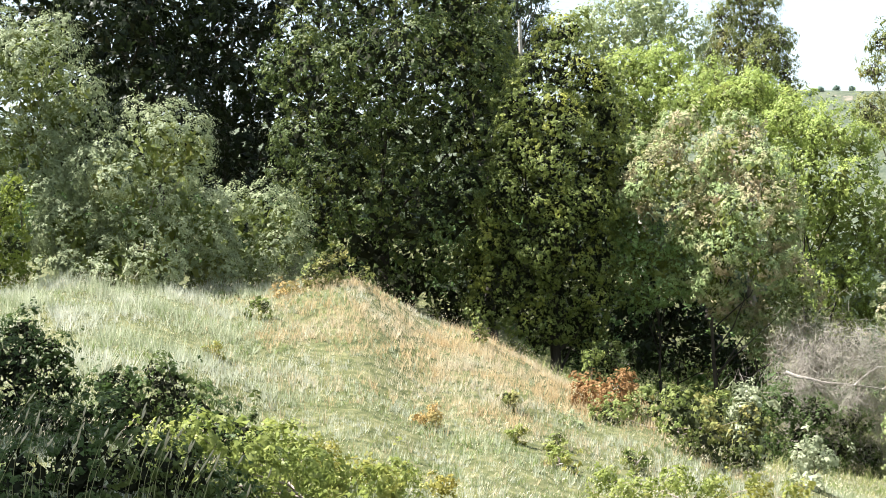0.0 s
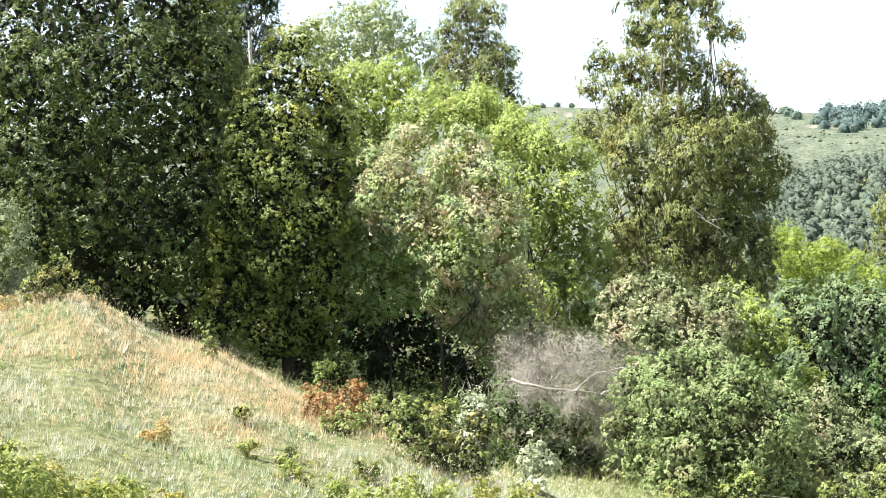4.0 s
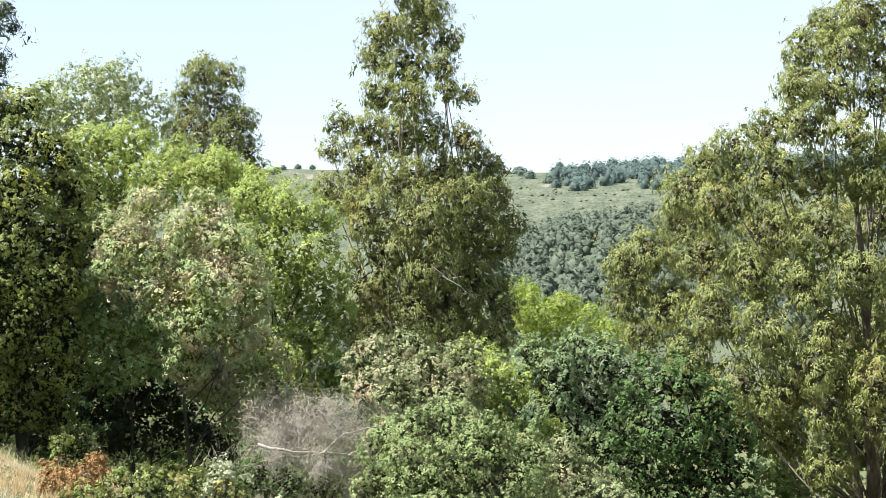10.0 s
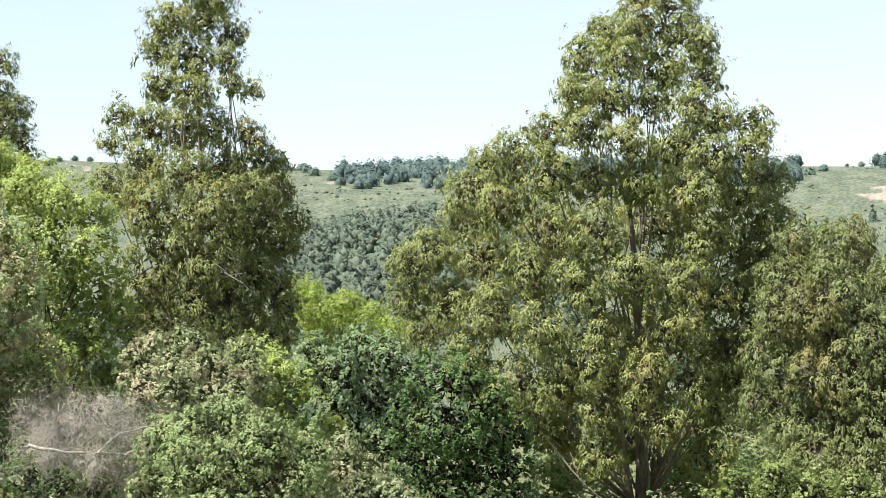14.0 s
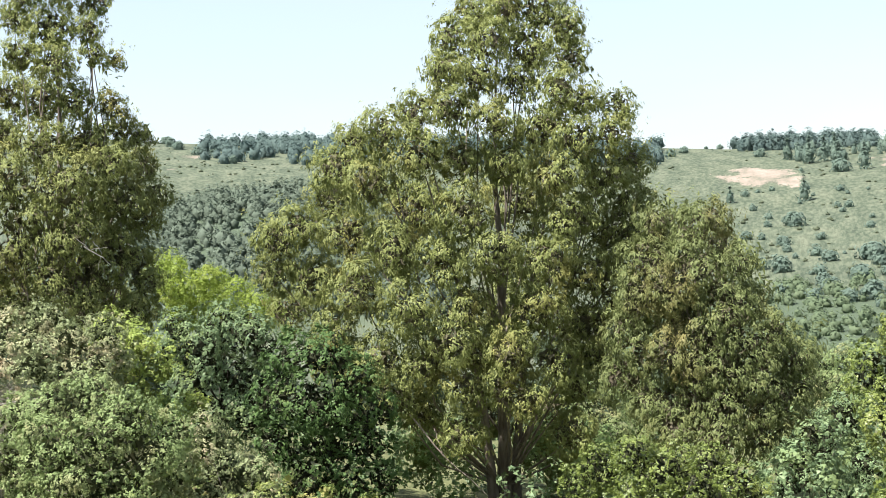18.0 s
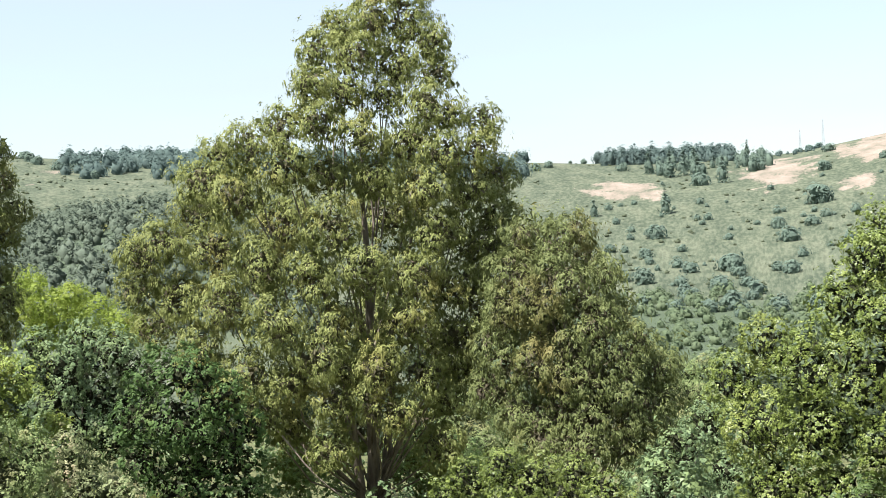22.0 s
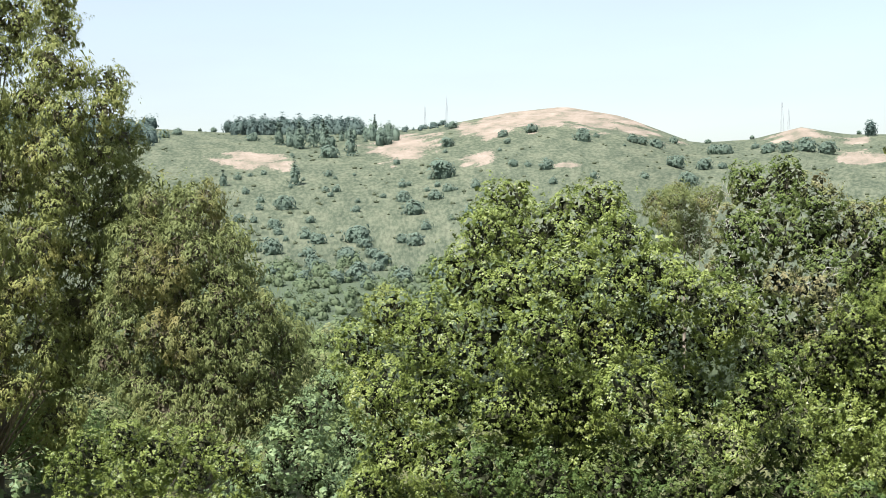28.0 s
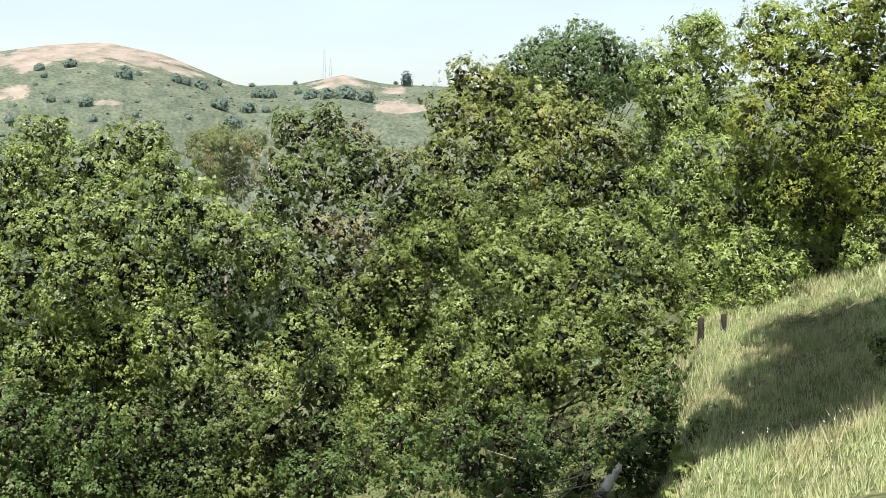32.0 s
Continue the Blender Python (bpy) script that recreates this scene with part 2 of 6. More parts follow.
def grid_mesh(name, verts, rows_, cols, material, closed=False):
    """A smooth sheet from rows x cols points."""
    me = bpy.data.meshes.new(name)
    i, j = np.meshgrid(np.arange(rows_ - 1), np.arange(cols if closed else cols - 1), indexing="ij")
    k = (j + 1) % cols
    q = np.stack([i * cols + j, i * cols + k, (i + 1) * cols + k, (i + 1) * cols + j], -1).reshape(-1, 4)
    me.vertices.add(len(verts))
    me.vertices.foreach_set("co", np.ascontiguousarray(verts, dtype=np.float32).ravel())
    me.loops.add(q.size)
    me.loops.foreach_set("vertex_index", q.astype(np.int32).ravel())
    me.polygons.add(len(q))
    me.polygons.foreach_set("loop_start", np.arange(0, q.size, 4, dtype=np.int32))
    me.polygons.foreach_set("use_smooth", np.ones(len(q), dtype=bool))
    me.materials.append(material)
    me.update(calc_edges=True)
    return me


def unit(v):
    return v / (np.linalg.norm(v, axis=-1, keepdims=True) + 1e-9)


def tube(points, radii, sides=7, wob=0.0, rng=None):
    """Corners and rings of a tapered limb along points."""
    pts, rad = np.array(points, float), np.array(radii, float)
    d = unit(np.gradient(pts, axis=0))
    ref = np.where(np.abs(d[:, 2:3]) > 0.9, np.array([[1.0, 0, 0]]), np.array([[0, 0, 1.0]]))
    s = unit(np.cross(d, ref))
    u_ = np.cross(s, d)
    a_ = np.linspace(0, 2 * np.pi, sides, endpoint=False)
    ring = (np.cos(a_)[None, :, None] * s[:, None] + np.sin(a_)[None, :, None] * u_[:, None])
    r = rad[:, None, None] * (1 + (rng.normal(0, wob, (len(pts), sides, 1)) if rng is not None and wob else 0))
    return (pts[:, None] + ring * r).reshape(-1, 3), len(pts), sides


def part(name, me, parent, label=""):
    ob = new(name, me)
    ob.parent = parent
    if label:
        ob["label"] = label
    return ob


def hull(rng, n, rows_, cols, tall=0.9):
    """Outlines of n lumpy crowns of about unit half width round their middles: the directions of the corners and how far each bulges."""
    th = np.linspace(0.12, np.pi * 0.78, rows_)[:, None] + 0 * np.arange(cols)
    ph = np.linspace(0, 2 * np.pi, cols, endpoint=False)[None, :] + np.arange(rows_)[:, None] * np.pi / cols
    d = np.stack([np.sin(th) * np.cos(ph), np.sin(th) * np.sin(ph), np.cos(th)], -1).reshape(-1, 3)
    lobes = unit(rng.normal(size=(n, 7, 3)) + np.array([0, 0, 0.3]))
    near = np.einsum("vk,nlk->nvl", d, lobes).max(-1)
    bulge = 0.72 + 0.36 * np.exp((near - 1) / 0.09) + rng.normal(0, 0.09, near.shape)
    return d[None] * bulge[..., None] * np.array([1, 1, tall])


def crowns_mesh(name, verts, rows_, cols, flakes, material):
    """A mesh of lumpy crowns (n x corners x 3) with loose leaf clumps on them."""
    n = len(verts)
    i, j = np.meshgrid(np.arange(rows_ - 1), np.arange(cols), indexing="ij")
    k = (j + 1) % cols
    q = np.stack([i * cols + j, (i + 1) * cols + j, (i + 1) * cols + k, i * cols + k], -1).reshape(-1, 4)
    q = (q[None] + (np.arange(n) * rows_ * cols)[:, None, None]).reshape(-1, 4)
    m = len(flakes) // 3
    f = np.arange(3 * m).reshape(-1, 3) + n * rows_ * cols
    co = np.concatenate([verts.reshape(-1, 3), flakes.reshape(-1, 3)])
    me = bpy.data.meshes.new(name)
    me.vertices.add(len(co))
    me.vertices.foreach_set("co", np.ascontiguousarray(co, dtype=np.float32).ravel())
    ids = np.concatenate([q.ravel(), f.ravel()]).astype(np.int32)
    me.loops.add(len(ids))
    me.loops.foreach_set("vertex_index", ids)
    me.polygons.add(len(q) + m)
    me.polygons.foreach_set("loop_start", np.concatenate([np.arange(0, q.size, 4), q.size + np.arange(0, f.size, 3)]).astype(np.int32))
    me.polygons.foreach_set("use_smooth", np.concatenate([np.ones(len(q), bool), np.zeros(m, bool)]))
    me.materials.append(material)
    me.update(calc_edges=True)
    return me


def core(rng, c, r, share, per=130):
    """Corners of the filler shards that close the gaps deep inside round masses c with radii r."""
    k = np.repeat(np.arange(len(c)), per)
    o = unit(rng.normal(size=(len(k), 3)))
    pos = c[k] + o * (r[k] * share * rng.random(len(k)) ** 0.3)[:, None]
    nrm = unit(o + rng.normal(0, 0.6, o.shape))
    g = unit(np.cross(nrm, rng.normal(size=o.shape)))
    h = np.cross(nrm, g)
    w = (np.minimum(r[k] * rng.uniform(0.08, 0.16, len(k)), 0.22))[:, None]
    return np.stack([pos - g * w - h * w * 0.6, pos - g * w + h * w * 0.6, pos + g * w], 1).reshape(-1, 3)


def leaves(rng, c, r, sp, density=1.0, scale=1.0, front=None, every=None):
    """Corners of the leaves of one crown made of round masses c (n x 3) with radii r. Each mass is lobed; the leaves stand in tufts on the
    lobes, thinner in the creases between them, and none where another mass of every (centres, radii) has swallowed them. Away from
    front, where that is given, they are fewer and larger."""
    length, width, hang, cover, lobe = SPECIES[sp][:5]
    length, width = length * scale * 0.84, width * scale * 0.84
    rise, bare, per = RISE.get(sp, 0.35), sp in ("baretwig", "dead"), 10
    out = []
    for centre, rad in zip(c, r):
        lobes = unit(rng.normal(size=(18, 3)) + np.array([0, 0, 0.15]))
        high = rng.uniform(0.55, 1.15, 18)
        ns = int(np.clip(cover * density * 12.6 * rad * rad / (0.5 * length * width) / per, 6, 6000))
        o = unit(rng.normal(size=(ns, 3)))
        near = (o @ lobes.T - 1) / lobe
        ks = (np.exp(near) * high).argmax(1)
        bump = np.exp(near[np.arange(ns), ks]) * high[ks]
        deep = np.where(rng.random(ns) < 0.15, rng.uniform(0.75, 0.95, ns), 1.0)
        root = centre + o * (rad * deep * (0.6 + 0.46 * bump))[:, None] * np.array([1, 1, 0.95])
        keep = rng.random(ns) < 0.25 + 0.95 * bump
        if every is not None:
            for q, w in zip(*every):
                if 0.01 < ((q - centre) ** 2).sum() < (w + rad) ** 2:
                    keep &= ((root - q) ** 2).sum(1) > (0.8 * w) ** 2
        size = rng.uniform(0.8, 1.2, ns)
        if front is not None:
            hid = o @ front + 0.35 * o[:, 2] < -0.15
            keep &= ~hid | (rng.random(ns) < 0.2)
            size = np.where(hid, 2.0, size)
        o, root, size, ks = o[keep], root[keep], size[keep], ks[keep]
        ns = len(ks)
        face = unit(root - (centre + lobes[ks] * (0.62 * rad)))
        axis = unit(face * 0.7 + o * 0.3 + np.array([0, 0, rise]) + rng.normal(0, 0.35, (ns, 3)))
        reach = length * rng.uniform(0.6, 2.0, ns)
        root = root + axis * (reach * np.where(rng.random(ns) < 0.1, rng.uniform(0.5, 3.5, ns), 0.0))[:, None]
        k = np.repeat(np.arange(ns), per)
        n = len(k)
        d = unit(rng.normal(size=(n, 3)) + axis[k] * 0.8)
        pos = root[k] + (d * rng.uniform(0.3, 1.0, (n, 1)) + axis[k] * 0.6 * rise * rng.random((n, 1))) * reach[k][:, None]
        nrm = unit(d * 0.3 + face[k] * 0.65 + np.array([0, 0, 0.2]) + rng.normal(0, 0.2, (n, 3)))
        lng = (rng.normal(size=(n, 3)) * 0.7 + axis[k] * 0.6) * (1 - hang) + np.array([0, 0, -1.0]) * hang * 1.6
        if bare:
            pos, lng = root[k] + rng.normal(0, 0.5, (n, 3)) * length, axis[k] + np.array([0, 0, 0.4]) + rng.normal(0, 0.45, (n, 3))
        lng = unit(lng - nrm * (lng * nrm).sum(1, keepdims=True))
        side = np.cross(nrm, lng)
        s = rng.uniform(0.65, 1.3, (n, 1)) * size[k][:, None]
        L, Wd = lng * length * 0.5 * s, side * width * 0.5 * s
        out.append(np.stack([pos - Wd - L, pos + Wd - L * 0.8, pos + L], 1).reshape(-1, 3))
    return np.concatenate(out)


# how steeply the sprays of a species stand up
RISE = {"bright": 1.1, "palebright": 1.0, "yellowgreen": 1.1, "willow": 0.8, "bay": 0.9, "tan": 0.3, "euca": 0.1, "goldeuca": 0.1, "conifer": -0.1}


# ---- the lie of the land ----
REACH = np.array([0, 8, 14, 20, 26, 30, 36, 45, 60, 90, 150, 300], float)
BEARING, HEIGHT = [], []


def profile(bearing, *heights):
    """Heights of the ground along one bearing, at the distances of REACH."""
    BEARING.append(bearing)
    HEIGHT.append(heights)


profile(-180, 0, 0, .1, .3, .6, .8, 1, 1.5, 2, 3, 4, 6)
profile(-40, 0, 0, 0, .1, .2, .3, .5, 1, 2, 4, 6, 8)
profile(-14, 0, -.3, -.8, -1.0, -.6, -.3, -.2, -.1, .5, 2, 4, 4)
profile(-4, 0, -.8, -1.6, -2.0, -1.6, -1.0, -.4, -2, -2, 0, 2, 0)
profile(1, 0, -1, -1.9, -2.5, -2.2, -1.8, -1.7, -3.6, -3.2, -1, 0, -5)
profile(8, 0, -1, -2.1, -2.9, -2.9, -2.8, -3.6, -5.2, -5.2, -3, -4, -12)
profile(14, 0, -1, -2.2, -3.1, -3.7, -4.6, -5.8, -6.4, -7, -7.5, -9, -20)
profile(21, 0, -1, -2.2, -3.4, -4.7, -5.4, -6.2, -6.9, -8, -11, -18, -30)
profile(40, 0, -.8, -2, -3.5, -5, -6, -7.3, -8.8, -10.5, -14, -22, -36)
profile(60, 0, -1.2, -3, -5, -6.5, -7.2, -8.2, -9.5, -11, -15, -23, -38)
profile(80, 0, -1.5, -3.2, -4.8, -5.6, -6, -6.6, -8, -10, -14, -20, -30)
profile(87, 0, -1.4, -2.8, -4.1, -4.7, -4.9, -5.2, -6.4, -8, -10.5, -14, -20)
profile(90, 0, -1.2, -2.1, -2.6, -2.4, -2.3, -2.5, -3.5, -4.5, -6, -8, -9)
profile(93.3, 0, -1.1, -2.0, -2.4, -2.1, -1.8, -1.5, -1.5, -1.6, -2, -3, -3)
profile(97, 0, -0.9, -1.6, -1.8, -1.4, -1.0, -0.5, 0.1, 0.5, 1.5, 2.5, 4)
profile(130, 0, 0, .1, .3, .5, .8, 1, 1.5, 2, 3, 4, 6)
profile(180, 0, 0, .1, .3, .6, .8, 1, 1.5, 2, 3, 4, 6)
BEARING, HEIGHT = np.array(BEARING, float), np.array(HEIGHT, float)
RIDGE_AZ = [-180, -60, 10, 15.7, 18.3, 22, 26, 28.5, 32.3, 38, 44, 46.8, 49.8, 53, 56, 58, 60, 62, 64.3, 66.7, 68.2, 69.7, 72, 74, 75.8, 80, 90, 120, 180]
RIDGE_EL = [3, 3, 4.3, 4.5, 4.3, 4.1, 3.75, 3.6, 3.6, 3.4, 3.1, 2.85, 2.65, 2.65, 2.6, 2.7, 3.0, 3.35, 3.55, 3.1, 2.5, 1.9, 2.0, 2.45, 2.1, 2.0, 2.2, 3, 3]
RIDGE_AT = 1450.0


def wave(x, y, s, k=0.0):
    """A cheap uneven field between about -1 and 1, s metres from crest to crest."""
    x, y = x / s * 6.28, y / s * 6.28
    return (np.sin(x + 1.3 * np.sin(0.7 * y + k)) + np.sin(y * 0.93 + 1.7 * np.sin(0.6 * x + 2 * k) + k) + np.sin(0.71 * (x + y) + 1.1 * k)) / 3


def cosine(t):
    return t * t * (3 - 2 * t)


def ground(x, y):
    """Height of the ground at x, y (arrays)."""
    x, y = np.asarray(x, float), np.asarray(y, float)
    r, az = np.hypot(x, y), np.degrees(np.arctan2(x, y))
    i = np.clip(np.searchsorted(BEARING, az, side="right") - 1, 0, len(BEARING) - 2)
    fa = cosine(np.clip((az - BEARING[i]) / (BEARING[i + 1] - BEARING[i]), 0, 1))
    rr = np.clip(r, 0, 299.9)
    j = np.clip(np.searchsorted(REACH, rr, side="right") - 1, 0, len(REACH) - 2)
    fr = (rr - REACH[j]) / (REACH[j + 1] - REACH[j])
    fr = 0.5 * fr + 0.5 * cosine(fr)
    z = (HEIGHT[i, j] * (1 - fr) + HEIGHT[i, j + 1] * fr) * (1 - fa) + (HEIGHT[i + 1, j] * (1 - fr) + HEIGHT[i + 1, j + 1] * fr) * fa
    z = z + np.clip((r - 4) / 20, 0, 1) * np.clip((120 - r) / 60, 0, 1) * (0.10 * wave(x, y, 5.0, 1.0) + 0.05 * wave(x, y, 2.1, 2.0))
    # the hump of the knoll and the swell beside it
    z = z + 0.5 * np.exp(-((az + 3.2) / 3.4) ** 2 - ((r - 33.5) / 4.5) ** 2) + 0.3 * np.exp(-((az + 15.5) / 4.5) ** 2 - ((r - 32) / 5) ** 2)
    # the valley and the far range
    top = EYE + RIDGE_AT * np.tan(np.radians(np.interp(az, RIDGE_AZ, RIDGE_EL)))
    t = np.clip((r - 380) / (RIDGE_AT - 380), 0, 1)
    floor = -40.0
    climb = floor + (top - floor) * (0.75 * t + 0.25 * cosine(t))
    gully = 1 - 0.1 * np.abs(wave(x, y, 420, 0.4)) * 4 * t * (1 - t)
    climb = floor + (climb - floor) * gully
    climb = np.where(r > RIDGE_AT, top - (r - RIDGE_AT) * 0.12, climb)
    climb = np.maximum(climb, -60)
    f = cosine(np.clip((r - 220) / 200, 0, 1))
    z = z * (1 - f) + climb * f
    # the wooded spur in front of the range
    spur = 37 * np.exp(-((az - 33.5) / 8.5) ** 4 * np.where(az < 33.5, 0.35, 1.0)) * np.exp(-((r - 540) / 150) ** 2)
    return z + np.where(r > 150, spur, 0)


def plot(az, r):
    """x, y of a place at a bearing and a distance."""
    a_ = np.radians(az)
    return np.sin(a_) * r, np.cos(a_) * r


# bare straw-coloured places on the far range: bearing, distance, half widths in degrees and metres
BARE = []


def ground_sheet():
    m, t, p, out = shader("ground")
    at = t.nodes.new("ShaderNodeAttribute")
    at.attribute_name = "cover"
    co = t.nodes.new("ShaderNodeTexCoord")
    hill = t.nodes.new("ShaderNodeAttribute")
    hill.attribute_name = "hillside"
    n1 = node(t, "TexNoise", Scale=4.0, Detail=8.0, Roughness=0.7)
    n2 = node(t, "TexNoise", Scale=0.07, Detail=8.0, Roughness=0.68)
    n3 = node(t, "TexNoise", Scale=0.45, Detail=6.0, Roughness=0.7)
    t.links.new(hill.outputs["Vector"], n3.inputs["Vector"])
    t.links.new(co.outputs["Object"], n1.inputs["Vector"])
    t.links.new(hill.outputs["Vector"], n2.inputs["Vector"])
    near = ramp(t, n1.outputs[0], [(0.36, (0.04, 0.05, 0.02)), (0.5, (0.085, 0.092, 0.04)), (0.64, (0.16, 0.155, 0.075))])
    n4 = node(t, "TexNoise", Scale=0.38, Detail=3.0, Roughness=0.6)
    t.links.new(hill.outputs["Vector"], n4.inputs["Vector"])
    broad = ramp(t, n2.outputs[0], [(0.41, (0.039, 0.052, 0.034)), (0.5, (0.067, 0.082, 0.053)), (0.59, (0.112, 0.121, 0.081))])
    scrub = ramp(t, n4.outputs[0], [(0.4, (0.040, 0.051, 0.034)), (0.5, (0.072, 0.086, 0.057)), (0.6, (0.111, 0.121, 0.082))])
    half_ = node(t, "Value")
    half_.outputs[0].default_value = 0.55
    far = blend(t, half_.outputs[0], broad, scrub)
    dry = ramp(t, n2.outputs[0], [(0.36, (0.115, 0.112, 0.083)), (0.48, (0.175, 0.148, 0.117)), (0.65, (0.24, 0.2, 0.163))])
    sep = t.nodes.new("ShaderNodeSeparateColor")
    t.links.new(at.outputs["Color"], sep.inputs[0])
    c = blend(t, sep.outputs[0], near, far)
    ragged = node(t, "Math")
    ragged.operation = "ADD"
    t.links.new(sep.outputs[1], ragged.inputs[0])
    t.links.new(n3.outputs[0], ragged.inputs[1])
    soil = ramp(t, n1.outputs[0], [(0.3, (0.044, 0.06, 0.038)), (0.7, (0.07, 0.09, 0.058))])
    c = blend(t, sep.outputs[2], c, soil)
    edge = ramp(t, ragged.outputs[0], [(0.88, (0, 0, 0)), (1.0, (1, 1, 1))])
    t.links.new(blend(t, edge, c, dry), p.inputs["Base Color"])
    p.inputs["Roughness"].default_value = 1.0
    p.inputs["Specular IOR Level"].default_value = 0.1
    bp = node(t, "Bump", Strength=0.6, Distance=0.08)
    t.links.new(n1.outputs[0], bp.inputs["Height"])
    t.links.new(bp.outputs[0], p.inputs["Normal"])
    az = np.concatenate([np.arange(-180, -30, 3.0), np.arange(-30, 108, 0.5), np.arange(108, 180, 3.0)])
    r = np.concatenate([[0.0], np.geomspace(1.5, 300, 66), np.linspace(310, 1500, 80), np.geomspace(1540, 4900, 14)])
    A, Rr = np.meshgrid(az, r)
    x, y = plot(A, Rr)
    z = ground(x, y)
    me = grid_mesh("ground", np.stack([x, y, z], -1).reshape(-1, 3), len(r), len(az), m, closed=True)
    far_ = np.clip((Rr - 130) / 150, 0, 1)
    bare = np.zeros_like(Rr)
    for b_az, b_r, w_az, w_r in BARE:
        d = np.hypot((A - b_az) / w_az, (Rr - b_r) / w_r) + 0.35 * wave(17.5 * A, 3 * z, 36, b_az) + 0.3 * wave(17.5 * A, 3 * z, 17, b_r)
        bare = np.maximum(bare, np.clip(1.25 - d, 0, 0.6))
    wood = np.clip(np.minimum(np.minimum((A - 16.5) * 2, (38.5 - A) * 2), np.minimum((Rr - 380) / 12, (590 - Rr) / 15)), 0, 1)
    wood = np.maximum(wood, np.clip(np.minimum(np.minimum((A - 44) * 2, (69 - A) * 2), np.minimum((Rr - 330) / 12, (530 - Rr) / 40)), 0, 1))
    col = me.color_attributes.new("cover", "FLOAT_COLOR", "POINT")
    col.data.foreach_set("color", np.stack([far_, bare, wood, 0 * bare + 1], -1).astype(np.float32).ravel())
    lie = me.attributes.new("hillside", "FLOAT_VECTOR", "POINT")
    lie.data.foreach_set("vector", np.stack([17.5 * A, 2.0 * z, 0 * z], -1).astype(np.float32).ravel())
    return tagged(new("ground", me), "grassy hillside falling to a scrub-covered valley and hills", "ground", kind="structure")


BARE.append((51.05, 1067, 1.75, 90))
BARE.append((52.22, 995, 0.60, 55))
BARE.append((57.4, 1180, 1.7, 190))
BARE.append((60.72, 973, 0.96, 74))
BARE.append((60.02, 1337, 0.60, 104))
BARE.append((64.3, 1350, 4.4, 230))
BARE.append((61.93, 1256, 1.68, 86))
BARE.append((64.29, 862, 0.60, 24))
BARE.append((73.81, 1364, 1.44, 88))
BARE.append((76.46, 1096, 1.20, 75))
BARE.append((76.25, 1334, 0.72, 62))
BARE.append((53.93, 527, 0.29, 20))
BARE.append((53.96, 516, 0.60, 14))
BARE.append((17.35, 1325, 0.40, 55))
BARE.append((27.36, 1236, 0.53, 30))
BARE.append((26.68, 1091, 0.26, 10))
BARE.append((61.22, 1260, 1.44, 158))
ground_sheet()


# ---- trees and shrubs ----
# dark filler colours put the shade inside the crowns into the material
INNER = leaf_material("crown_gap_shade", (0.012, 0.015, 0.007), (0.020, 0.023, 0.010), (0.031, 0.034, 0.016), (0.024, 0.026, 0.013), 0.4, 0.9, 0.1)

DEEP = leaf_material("soft_gap_shade", (0.030, 0.038, 0.015), (0.049, 0.060, 0.024), (0.075, 0.086, 0.038), (0.068, 0.068, 0.034), 0.4, 0.9, 0.1)
GUM_INNER = leaf_material("gum_gap_shade", (0.055, 0.055, 0.029), (0.083, 0.079, 0.044), (0.121, 0.110, 0.066), (0.132, 0.110, 0.077), 0.4, 0.9, 0.1)


